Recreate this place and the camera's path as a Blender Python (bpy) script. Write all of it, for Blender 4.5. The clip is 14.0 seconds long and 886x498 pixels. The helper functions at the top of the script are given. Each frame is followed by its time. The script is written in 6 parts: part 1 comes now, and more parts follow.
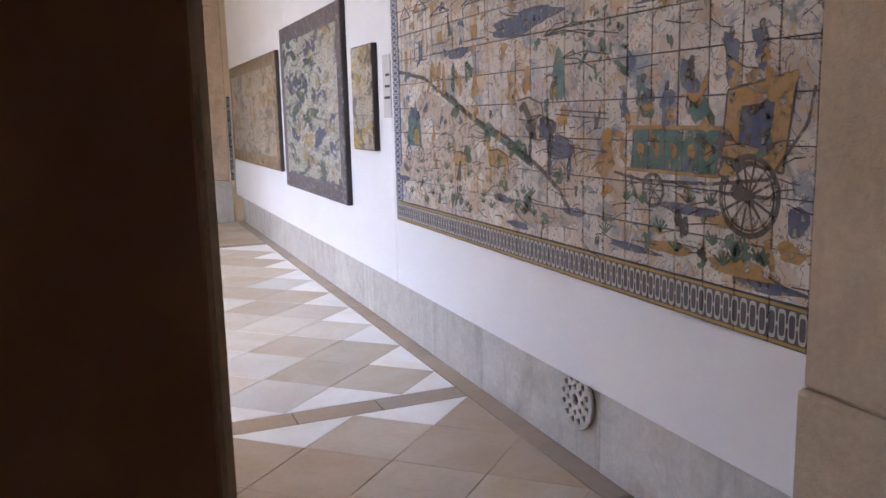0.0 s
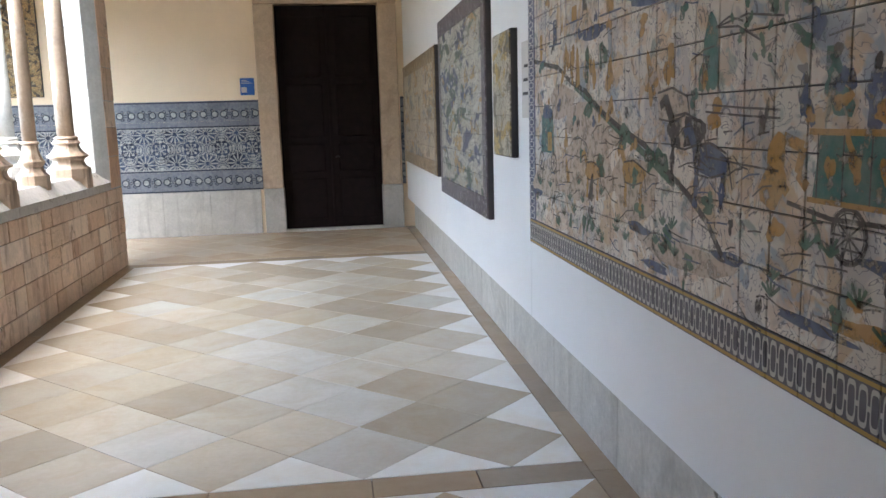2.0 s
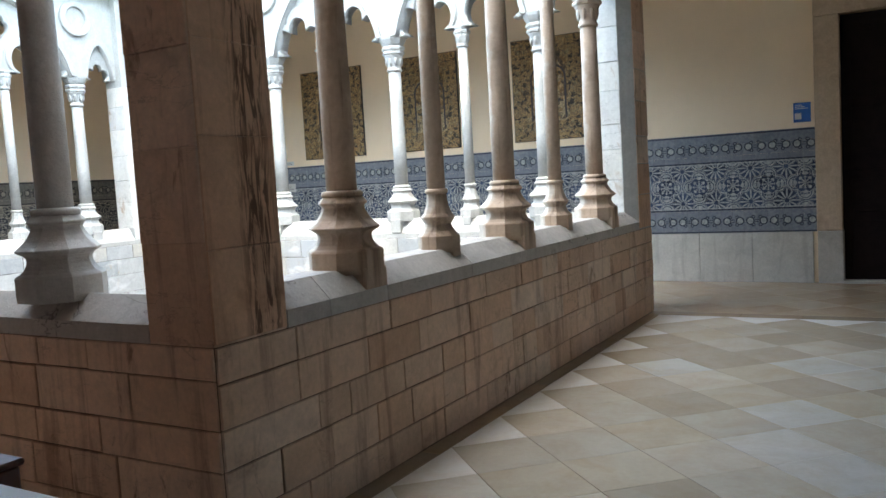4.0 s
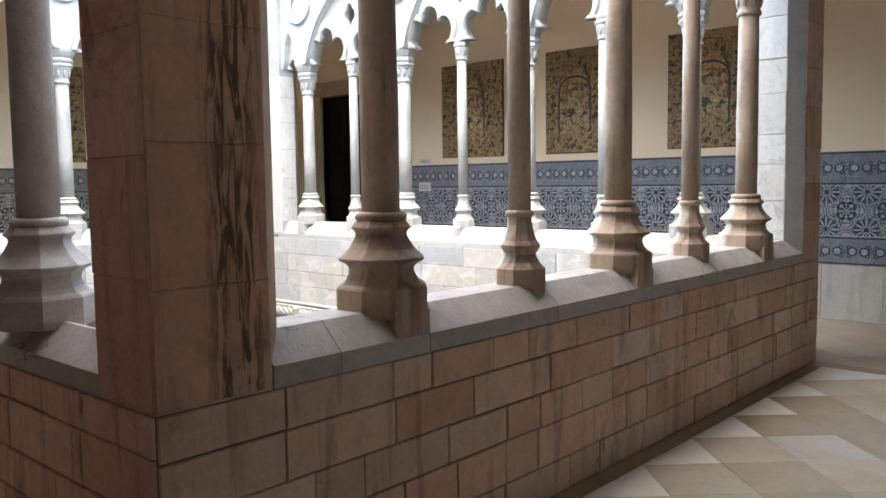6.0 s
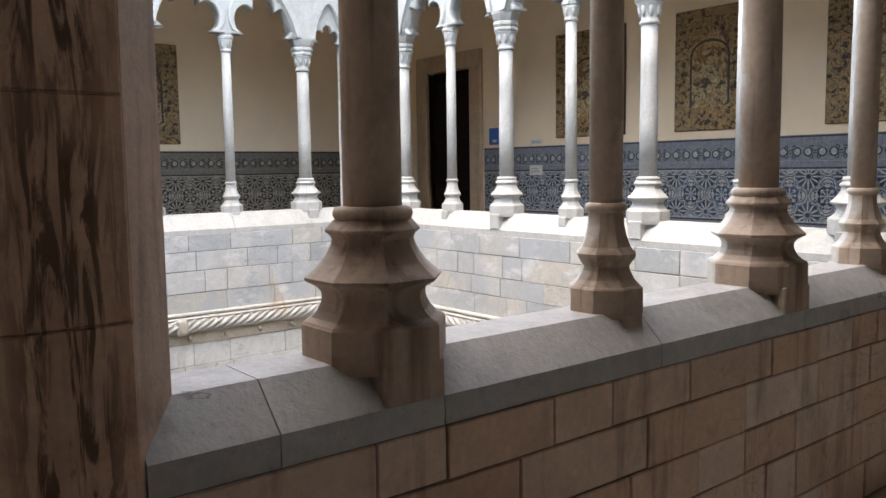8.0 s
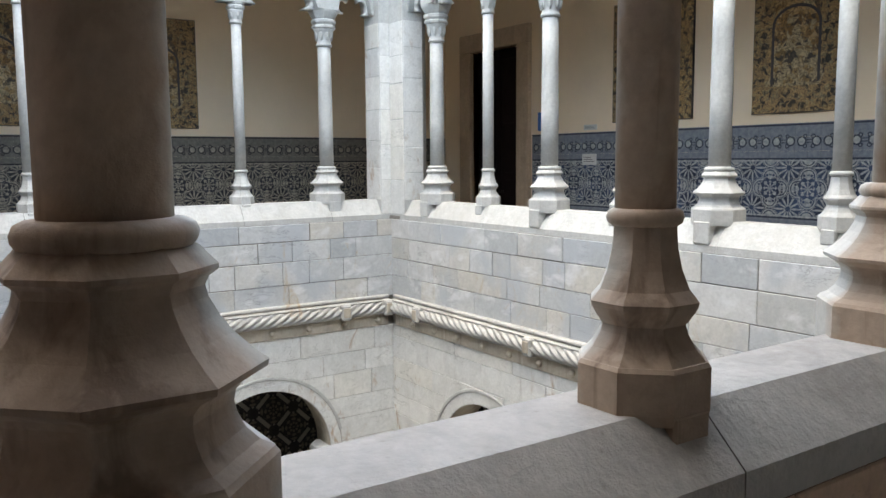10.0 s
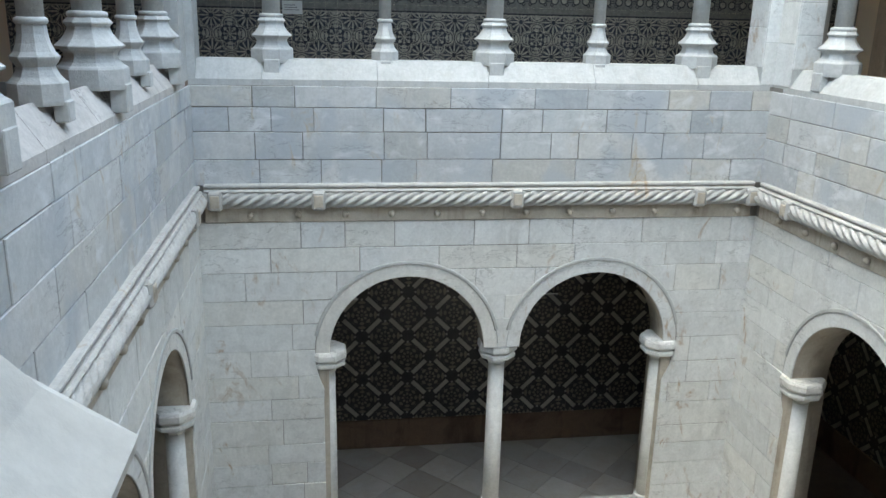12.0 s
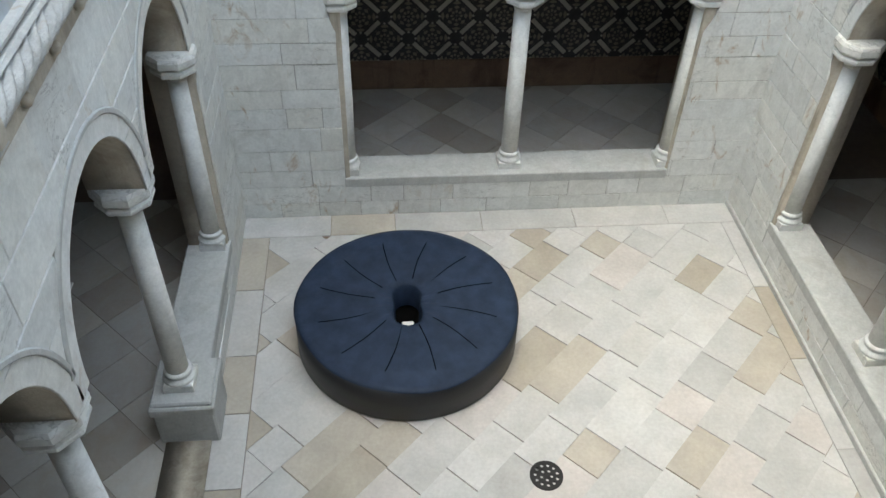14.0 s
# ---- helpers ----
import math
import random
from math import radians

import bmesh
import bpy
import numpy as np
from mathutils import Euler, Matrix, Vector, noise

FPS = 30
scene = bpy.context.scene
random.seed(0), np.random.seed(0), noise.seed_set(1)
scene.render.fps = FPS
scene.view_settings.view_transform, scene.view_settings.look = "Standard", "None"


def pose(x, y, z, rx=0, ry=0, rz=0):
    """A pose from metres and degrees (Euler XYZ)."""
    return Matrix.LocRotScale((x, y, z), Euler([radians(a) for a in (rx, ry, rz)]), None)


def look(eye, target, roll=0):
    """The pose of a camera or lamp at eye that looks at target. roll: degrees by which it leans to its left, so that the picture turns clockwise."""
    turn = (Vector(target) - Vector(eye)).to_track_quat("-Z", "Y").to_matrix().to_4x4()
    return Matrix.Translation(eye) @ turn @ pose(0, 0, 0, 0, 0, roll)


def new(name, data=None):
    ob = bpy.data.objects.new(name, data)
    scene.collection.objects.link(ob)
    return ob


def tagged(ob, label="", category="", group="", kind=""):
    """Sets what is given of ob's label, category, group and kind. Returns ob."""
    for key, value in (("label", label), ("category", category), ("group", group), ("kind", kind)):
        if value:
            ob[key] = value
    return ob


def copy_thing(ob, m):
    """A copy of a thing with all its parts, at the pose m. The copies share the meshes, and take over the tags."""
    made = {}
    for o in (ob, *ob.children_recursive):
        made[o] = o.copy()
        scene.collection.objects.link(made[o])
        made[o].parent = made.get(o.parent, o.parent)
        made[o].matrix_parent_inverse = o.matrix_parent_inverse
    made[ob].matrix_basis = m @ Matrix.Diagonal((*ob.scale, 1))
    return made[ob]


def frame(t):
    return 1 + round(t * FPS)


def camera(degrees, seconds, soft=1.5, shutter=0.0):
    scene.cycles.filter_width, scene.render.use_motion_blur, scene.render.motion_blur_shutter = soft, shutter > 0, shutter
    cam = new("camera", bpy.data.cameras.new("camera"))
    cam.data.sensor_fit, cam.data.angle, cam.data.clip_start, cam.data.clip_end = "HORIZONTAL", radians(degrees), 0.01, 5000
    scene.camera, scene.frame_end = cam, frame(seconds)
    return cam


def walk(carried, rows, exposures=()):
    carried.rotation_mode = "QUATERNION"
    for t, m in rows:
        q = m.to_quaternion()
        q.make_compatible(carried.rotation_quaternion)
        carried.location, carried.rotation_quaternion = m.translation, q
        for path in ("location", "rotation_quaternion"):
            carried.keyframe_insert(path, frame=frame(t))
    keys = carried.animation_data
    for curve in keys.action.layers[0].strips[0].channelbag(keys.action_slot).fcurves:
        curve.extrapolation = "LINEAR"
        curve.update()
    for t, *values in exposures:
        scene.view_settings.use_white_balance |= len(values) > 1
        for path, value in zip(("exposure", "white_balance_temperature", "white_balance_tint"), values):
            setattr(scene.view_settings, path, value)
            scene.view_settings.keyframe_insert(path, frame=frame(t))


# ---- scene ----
cam = camera(57.4, 14.0)
PATH = [
    (0, (0.043, 1.067, 1.569), (0.789, 2.893, 1.239), -1.4),
    (0.5, (0.311, 1.184, 1.563), (0.984, 3.041, 1.246), -0.7),
    (1, (0.495, 1.33, 1.558), (0.991, 3.242, 1.243), -1.4),
    (1.5, (0.613, 1.617, 1.574), (0.997, 3.554, 1.257), -1.5),
    (2, (0.73, 1.857, 1.554), (0.993, 3.814, 1.238), -1.6),
    (2.5, (0.831, 2.096, 1.568), (0.688, 4.07, 1.28), -2.3),
    (3, (0.842, 2.33, 1.563), (0.397, 4.263, 1.302), -3.1),
    (3.5, (0.735, 2.644, 1.542), (-0.009, 4.491, 1.349), -3.6),
    (4, (0.763, 2.936, 1.508), (-0.242, 4.657, 1.342), -3.4),
    (4.2, (0.775, 3.055, 1.513), (-0.322, 4.722, 1.343), -3.2),
    (6.3, (0.586, 4.175, 1.614), (-0.754, 5.651, 1.45), -0.8),
    (6.5, (0.529, 4.298, 1.6), (-0.814, 5.77, 1.432), -0.9),
    (7, (0.332, 4.584, 1.627), (-1.03, 6.037, 1.446), -1.2),
    (7.5, (0.191, 4.855, 1.598), (-1.194, 6.288, 1.433), -1.1),
    (8, (0.022, 5.127, 1.591), (-1.533, 6.369, 1.393), -0.8),
    (8.2, (-0.068, 5.232, 1.577), (-1.643, 6.449, 1.382), -0.8),
    (10.5, (-0.936, 6.344, 1.555), (-2.643, 7.354, 1.301), -0.1),
    (11, (-1.107, 6.497, 1.537), (-2.952, 7.215, 1.247), -0.4),
    (11.5, (-1.29, 6.6, 1.511), (-3.216, 7.037, 1.193), -0.1),
    (12, (-1.506, 6.643, 1.52), (-3.405, 6.931, 0.963), 1.4),
    (12.5, (-1.68, 6.733, 1.509), (-3.492, 7.032, 0.718), 2.0),
    (13, (-1.824, 6.866, 1.465), (-3.623, 7.144, 0.636), 3.3),
    (13.5, (-1.913, 6.94, 1.483), (-3.6, 7.145, 0.429), 3.0),
    (14, (-1.996, 6.964, 1.541), (-3.463, 7.118, 0.19), 2.0),
]
EXPOSURES = [(0, 5.22, 7600, 20), (0.5, 5.2, 7200, 13), (1.0, 5.15, 7100, 9), (2.0, 4.75, 7450, 6), (3.0, 4.1, 7250, 2), (4.0, 3.55, 7050, 1), (6.5, 3.35, 7750, 9), (8.0, 2.97, 7600, 9), (10.5, 2.72, 7100, 2), (11.5, 2.68, 6750, -1), (12.5, 2.82, 6550, -3), (14.0, 2.75, 6600, -2)]
walk(cam, [(t, look(eye, target, roll)) for t, eye, target, roll in PATH], EXPOSURES)
# ---- light ----
world = bpy.data.worlds.new("sky")
scene.world = world
world.use_nodes = True
wnt = world.node_tree
sky = wnt.nodes.new("ShaderNodeTexSky")
sky.sky_type, sky.sun_disc = "NISHITA", False
sky.sun_elevation, sky.sun_rotation = radians(78), radians(163)
sky.air_density, sky.dust_density = 1.0, 2.0
wbg = wnt.nodes["Background"]
wbg.inputs["Strength"].default_value = 0.15
wnt.links.new(sky.outputs["Color"], wbg.inputs["Color"])
sun_data = bpy.data.lights.new("sun", "SUN")
sun_data.energy, sun_data.angle, sun_data.color = 0.6, radians(120), (1.0, 0.95, 0.88)
sun_ob = new("sun", sun_data)
sun_ob.matrix_world = look((0, 0, 30), (-1.8, 6.0, 0))

# ---- plan ----
EG, EC, EK = -1.65, -1.835, -2.06        # east arcade: gallery face, column line, court face
WK, WC, WG = -9.15, -9.38, -9.60         # west arcade
NK, NC, NG = 11.09, 11.27, 11.465        # north arcade
SK, SC, SG = 5.45, 5.33, 5.215           # south arcade
EW, NW, WW, SW = 1.83, 13.77, -11.9, 2.45  # gallery walls, inner faces
LOW, CEIL, ROOF = -4.46, 4.42, 4.6
SILL, TOP = 0.98, 1.09
E_COLS = [6.365, 7.343, 8.333, 9.308, 10.30]
W_COLS = [6.19, 7.235, 8.282, 9.32, 10.357]
N_COLS = [-8.42 + 0.947 * i for i in range(7)]
PIER = 0.41


# ---- node helpers ----
class Nodes:
    def __init__(self, name, rough=0.6, metal=0.0):
        self.mat = bpy.data.materials.new(name)
        self.mat.use_nodes = True
        self.nt = self.mat.node_tree
        self.out = self.nt.nodes["Principled BSDF"]
        self.out.inputs["Roughness"].default_value = rough
        self.out.inputs["Metallic"].default_value = metal
        self.coord = self.nt.nodes.new("ShaderNodeTexCoord").outputs["Object"]

    def put(self, socket, value):
        if hasattr(value, "is_linked"):
            self.nt.links.new(value, socket)
        else:
            socket.default_value = value

    def m(self, op, a, b=0.0, c=0.0):
        n = self.nt.nodes.new("ShaderNodeMath")
        n.operation = op
        for s, v in zip(n.inputs, (a, b, c)):
            self.put(s, v)
        return n.outputs[0]

    def xyz(self, v=None):
        n = self.nt.nodes.new("ShaderNodeSeparateXYZ")
        self.put(n.inputs[0], v or self.coord)
        return n.outputs

    def vec(self, x, y, z=0.0):
        n = self.nt.nodes.new("ShaderNodeCombineXYZ")
        for s, v in zip(n.inputs, (x, y, z)):
            self.put(s, v)
        return n.outputs[0]

    def scaled(self, x, y, z):
        n = self.nt.nodes.new("ShaderNodeMapping")
        self.put(n.inputs["Vector"], self.coord)
        n.inputs["Scale"].default_value = (x, y, z)
        return n.outputs[0]

    def noise(self, scale, detail=4.0, rough=0.55, v=None, dist=0.0):
        n = self.nt.nodes.new("ShaderNodeTexNoise")
        self.put(n.inputs["Vector"], v or self.coord)
        n.inputs["Scale"].default_value, n.inputs["Detail"].default_value = scale, detail
        n.inputs["Roughness"].default_value, n.inputs["Distortion"].default_value = rough, dist
        return n.outputs["Fac"]

    def cells(self, scale, feature="F1", v=None, rand=1.0):
        n = self.nt.nodes.new("ShaderNodeTexVoronoi")
        n.feature = feature
        self.put(n.inputs["Vector"], v or self.coord)
        n.inputs["Scale"].default_value, n.inputs["Randomness"].default_value = scale, rand
        return n.outputs

    def ramp(self, fac, stops, hard=False):
        n = self.nt.nodes.new("ShaderNodeValToRGB")
        self.put(n.inputs[0], fac)
        e = n.color_ramp.elements
        n.color_ramp.interpolation = "CONSTANT" if hard else "LINEAR"
        while len(e) < len(stops):
            e.new(0.5)
        for el, (p, c) in zip(e, stops):
            el.position, el.color = p, (*(c if isinstance(c, tuple) else (c, c, c)), 1)
        return n.outputs[0]

    def mix(self, fac, a, b, mode="MIX"):
        n = self.nt.nodes.new("ShaderNodeMix")
        n.data_type, n.blend_type = "RGBA", mode
        for s, v in ((n.inputs[0], fac), (n.inputs[6], a), (n.inputs[7], b)):
            self.put(s, (*v, 1) if isinstance(v, tuple) and len(v) == 3 else v)
        return n.outputs[2]

    def random(self):
        return self.nt.nodes.new("ShaderNodeObjectInfo").outputs["Random"]

    def island(self):
        return self.nt.nodes.new("ShaderNodeNewGeometry").outputs["Random Per Island"]

    def color(self, v):
        self.put(self.out.inputs["Base Color"], (*v, 1) if isinstance(v, tuple) else v)
        return self

    def rough(self, v):
        self.put(self.out.inputs["Roughness"], v)
        return self

    def bump(self, height, strength=0.3, dist=0.01):
        n = self.nt.nodes.new("ShaderNodeBump")
        n.inputs["Strength"].default_value, n.inputs["Distance"].default_value = strength, dist
        self.put(n.inputs["Height"], height)
        self.nt.links.new(n.outputs[0], self.out.inputs["Normal"])
        return self


def stone(name, tones, stain, stain_at, rough=0.75, streak=0.5, bump=0.35, pits=0.0, patch=None, rust=None, crack=0.0, slurry=None, lime=None, pale_side=None):
    """Limestone: a tone for each block, grain, blotches and vertical water streaks."""
    n = Nodes(name, rough)
    tones = tones if len(tones) > 1 else tones * 2
    steps = len(tones)
    base = n.ramp(n.random(), [(i / max(1, steps - 1), t) for i, t in enumerate(tones)])
    grain = n.noise(38, 5, 0.65)
    base = n.mix(1.0, base, n.ramp(grain, [(0.3, 0.88), (0.72, 1.05)]), "MULTIPLY")
    blotch = n.noise(1.7, 6, 0.62, dist=0.6)
    base = n.mix(n.ramp(blotch, [(stain_at, 0.0), (stain_at + 0.17, 0.75)]), base, stain)
    drip = n.noise(1.0, 5, 0.6, n.scaled(9, 9, 0.9), 0.4)
    base = n.mix(n.m("MULTIPLY", n.ramp(drip, [(0.54, 0.0), (0.66, 1.0)]), streak), base, stain)
    mott = n.noise(6.5, 6, 0.68, dist=0.8)
    base = n.mix(1.0, base, n.ramp(mott, [(0.32, 0.86), (0.68, 1.05)]), "MULTIPLY")
    if patch:
        y = n.xyz()[1]
        near = n.ramp(n.m("DIVIDE", n.m("ABSOLUTE", n.m("SUBTRACT", y, patch[0])), patch[1]), [(0.45, 1.0), (1.0, 0.0)])
        runs = n.ramp(n.noise(1.0, 5, 0.65, n.scaled(26, 26, 3.2), 0.9), [(0.47, 0.0), (0.55, 1.0)])
        tall = n.ramp(n.noise(1.3, 2, 0.5, n.scaled(0.2, 0.2, 1)), [(0.4, 0.25), (0.5, 1.0)])
        base = n.mix(n.m("MULTIPLY", n.m("MULTIPLY", near, runs), n.m("MULTIPLY", tall, 0.85)), base, (0.075, 0.03, 0.012))
    if slurry:
        wide = n.ramp(n.noise(0.9, 3, 0.55, dist=0.4), [(0.47, 0.0), (0.55, 1.0)])
        torn = n.ramp(n.noise(2.2, 3, 0.5, n.scaled(1, 1, 0.8), 0.25), [(0.46, 0.0), (0.56, 0.65)])
        base = n.mix(n.m("MULTIPLY", wide, torn), base, slurry)
    if lime:
        flake = n.ramp(n.noise(3.2, 4, 0.6, n.scaled(1.0, 1.0, 1.8), 0.4), [(0.56, 0.0), (0.70, 0.6)])
        base = n.mix(flake, base, lime)
    # a paler tone on the low-x, high-y side, with a ragged edge
    if pale_side:
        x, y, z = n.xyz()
        crosswise = n.m("SUBTRACT", n.m("MULTIPLY", x, 0.85), n.m("MULTIPLY", y, 0.5))
        side = n.m("ADD", crosswise, n.m("MULTIPLY", n.m("SUBTRACT", n.noise(5.0, 4, 0.6), 0.5), 0.16))
        pale_tone = n.mix(1.0, pale_side, n.ramp(grain, [(0.3, 0.86), (0.72, 1.05)]), "MULTIPLY")
        base = n.mix(n.ramp(n.m("MULTIPLY_ADD", side, 4.0, 0.5), [(0.40, 1.0), (0.62, 0.0)]), base, pale_tone)
    if rust:
        spot = n.m("MULTIPLY", n.ramp(n.noise(1.0, 6, 0.7, n.scaled(5, 5, 2.4), 1.2), [(0.585, 0.0), (0.68, 0.8)]), n.ramp(n.noise(0.7, 2), [(0.42, 0.15), (0.6, 1.0)]))
        base = n.mix(spot, base, rust)
    if crack:
        line = n.ramp(n.m("ABSOLUTE", n.m("SUBTRACT", n.noise(1.0, 5, 0.6, n.scaled(2.2, 2.2, 6.0), 0.5), 0.5)), [(0.004, 1.0), (0.011, 0.0)])
        base = n.mix(n.m("MULTIPLY", n.m("MULTIPLY", line, crack), n.ramp(n.noise(1.6, 2), [(0.52, 0.0), (0.6, 1.0)])), base, (0.045, 0.035, 0.03))
    if pits:
        d = n.cells(26)[0]
        base = n.mix(n.m("MULTIPLY", n.ramp(d, [(0.05, 1.0), (0.16, 0.0)]), pits), base, tuple(0.4 * c for c in stain))
    n.color(base)
    n.bump(n.m("ADD", n.noise(60, 4, 0.7), n.m("MULTIPLY", n.noise(9, 5, 0.6), 1.6)), bump, 0.012)
    return n.mat


def plain(name, rgb, rough=0.6, metal=0.0, vary=0.12, scale=14.0, bump=0.1):
    n = Nodes(name, rough, metal)
    lo, hi = tuple(c * (1 - vary) for c in rgb), tuple(min(1, c * (1 + vary)) for c in rgb)
    n.color(n.ramp(n.noise(scale, 5, 0.6), [(0.3, lo), (0.7, hi)]))
    n.bump(n.noise(scale * 5, 3), bump, 0.004)
    return n.mat


COURT = stone("pale_court_limestone", [(0.502, 0.512, 0.498), (0.446, 0.460, 0.460), (0.539, 0.539, 0.521), (0.358, 0.381, 0.391), (0.493, 0.474, 0.423), (0.521, 0.530, 0.521), (0.419, 0.432, 0.437)], (0.37, 0.38, 0.385), 0.57, streak=0.2, bump=0.2, rust=(0.40, 0.33, 0.23), crack=0.3, slurry=(0.36, 0.385, 0.41), lime=(0.64, 0.65, 0.645))
COURT_CORE = stone("court_mortar", [(0.20, 0.185, 0.16)], (0.12, 0.11, 0.10), 0.5)
CARVED = stone("carved_pale_limestone", [(0.465, 0.470, 0.451)], (0.36, 0.345, 0.31), 0.55, streak=0.35)
ROPE = stone("weathered_rope_limestone", [(0.451, 0.442, 0.414)], (0.22, 0.21, 0.19), 0.56, streak=0.3, bump=0.5, rust=(0.33, 0.24, 0.15))
LOWER = stone("clean_court_limestone", [(0.68, 0.68, 0.65), (0.65, 0.655, 0.63), (0.72, 0.72, 0.69), (0.67, 0.66, 0.61), (0.61, 0.615, 0.595), (0.70, 0.70, 0.67)], (0.40, 0.385, 0.35), 0.60, streak=0.14, bump=0.2, rust=(0.36, 0.25, 0.15), crack=0.3)
LOWER_CORE = stone("court_wall_mortar", [(0.30, 0.285, 0.25)], (0.20, 0.185, 0.16), 0.5)
WARM = stone("warm_gallery_limestone", [(0.74, 0.50, 0.355), (0.78, 0.59, 0.455), (0.60, 0.385, 0.26), (0.80, 0.645, 0.52), (0.68, 0.455, 0.315), (0.76, 0.55, 0.41), (0.64, 0.46, 0.34)], (0.14, 0.06, 0.03), 0.59, streak=0.42, crack=0.25, rust=(0.16, 0.075, 0.035))
PIERM = stone("stained_pier_limestone", [(0.70, 0.43, 0.285), (0.73, 0.47, 0.32)], (0.13, 0.048, 0.02), 0.57, streak=0.32, patch=(5.52, 0.13))
SOFFIT = stone("tan_arch_limestone", [(0.46, 0.41, 0.33)], (0.24, 0.20, 0.15), 0.52)
WARM_CORE = stone("gallery_mortar", [(0.20, 0.13, 0.085)], (0.07, 0.04, 0.028), 0.5)
SILLM = stone("worn_grey_sill_stone", [(0.50, 0.48, 0.45), (0.46, 0.43, 0.40)], (0.20, 0.17, 0.15), 0.60, streak=0.15, bump=0.35, pits=0.2, crack=0.6)
COLM = stone("column_limestone", [(0.47, 0.35, 0.258)], (0.12, 0.068, 0.043), 0.54, streak=0.65, bump=0.16, pale_side=(0.60, 0.575, 0.52))
JAMB = stone("door_surround_limestone", [(0.60, 0.455, 0.32)], (0.33, 0.23, 0.15), 0.57, streak=0.2)
DADO_STONE = stone("grey_white_base_stone", [(0.56, 0.53, 0.48), (0.62, 0.59, 0.53), (0.52, 0.49, 0.44)], (0.30, 0.27, 0.23), 0.57, streak=0.3)
WHITE = plain("white_painted_board", (0.84, 0.84, 0.83), 0.55, vary=0.03, scale=1.3, bump=0.03)
CREAM = plain("cream_plaster", (0.90, 0.73, 0.53), 0.8, vary=0.04, scale=1.5, bump=0.2)
CEILM = plain("ceiling_plaster", (0.82, 0.80, 0.75), 0.8, vary=0.05)
DOORW = plain("dark_brown_door_wood", (0.012, 0.006, 0.006), 0.7, vary=0.3, scale=9)
DOORW.node_tree.nodes["Principled BSDF"].inputs["Specular IOR Level"].default_value = 0.15
METAL = plain("dark_iron", (0.03, 0.028, 0.027), 0.5, 0.8)
BLUESIGN = plain("blue_sign_enamel", (0.03, 0.14, 0.45), 0.35)
PALE = plain("pale_label_card", (0.62, 0.60, 0.56), 0.5, vary=0.05)
LINING = plain("dark_brown_lining_wood", (0.34, 0.17, 0.115), 0.7, vary=0.12, scale=3)
MAHOGANY = plain("red_brown_wood", (0.10, 0.03, 0.018), 0.4, vary=0.3)
TARP = Nodes("dark_blue_cover_fabric", 0.7)
TARP.color(TARP.ramp(TARP.noise(5, 6, 0.65), [(0.3, (0.007, 0.014, 0.030)), (0.7, (0.017, 0.031, 0.062))]))
TARP.out.inputs["Specular IOR Level"].default_value = 0.3
TARP.bump(TARP.m("ADD", TARP.noise(4, 5), TARP.m("MULTIPLY", TARP.noise(160, 2), 0.12)), 0.5, 0.03)
# black that paints the shade in the well hole; the seams share it
PITCH = plain("black_hole_shade_and_seam", (0.003, 0.003, 0.003), 1.0)
PITCH.node_tree.nodes["Principled BSDF"].inputs["Specular IOR Level"].default_value = 0.0
TARP_SIDE = plain("black_cover_skirt", (0.012, 0.012, 0.013), 0.5)


def floor_stone(name, tones, rough, vary=0.3, tread=0.5):
    """Worn slabs: a tone for each, clouded veins, brown tread stains and a patchy polish."""
    n = Nodes(name, rough)
    pick = n.random()
    c = n.ramp(pick, [(i / len(tones), t) for i, t in enumerate(tones)], True)
    x, y, z = n.xyz()
    cut = n.vec(n.m("MULTIPLY_ADD", pick, 61.0, x), n.m("MULTIPLY_ADD", pick, 37.0, y), z)
    c = n.mix(1.0, c, n.m("MULTIPLY_ADD", n.noise(2.3, 5, 0.6, cut), vary, 0.97 - vary / 2), "MULTIPLY")
    c = n.mix(1.0, c, n.m("MULTIPLY_ADD", n.noise(30, 4, 0.65), vary * 0.6, 1.0 - vary * 0.3), "MULTIPLY")
    warm = n.ramp(n.noise(3.0, 6, 0.66, cut, 0.8), [(0.42, 0.0), (0.74, tread)])
    c = n.mix(warm, c, n.mix(1.0, c, (0.84, 0.70, 0.54), "MULTIPLY"))
    n.color(c)
    n.bump(n.noise(60, 3), 0.02, 0.003)
    return n.mat


FLOORM = floor_stone("worn_beige_floor_limestone", [(0.57, 0.505, 0.415), (0.49, 0.42, 0.33), (0.62, 0.57, 0.49), (0.54, 0.485, 0.40), (0.55, 0.475, 0.365), (0.59, 0.565, 0.515), (0.60, 0.53, 0.43), (0.46, 0.395, 0.31)], 0.26)
FLOORRED = floor_stone("reddish_floor_limestone", [(0.52, 0.41, 0.30), (0.55, 0.45, 0.34), (0.50, 0.38, 0.27)], 0.24)
FLOORWHITE = floor_stone("white_floor_marble", [(0.86, 0.85, 0.82), (0.83, 0.82, 0.79), (0.88, 0.86, 0.83)], 0.26, 0.15)
FLOORBAND = floor_stone("floor_border_stone", [(0.38, 0.29, 0.21), (0.35, 0.28, 0.215), (0.41, 0.31, 0.22)], 0.26)
JOINT = plain("dark_floor_joint", (0.16, 0.12, 0.09), 0.8)
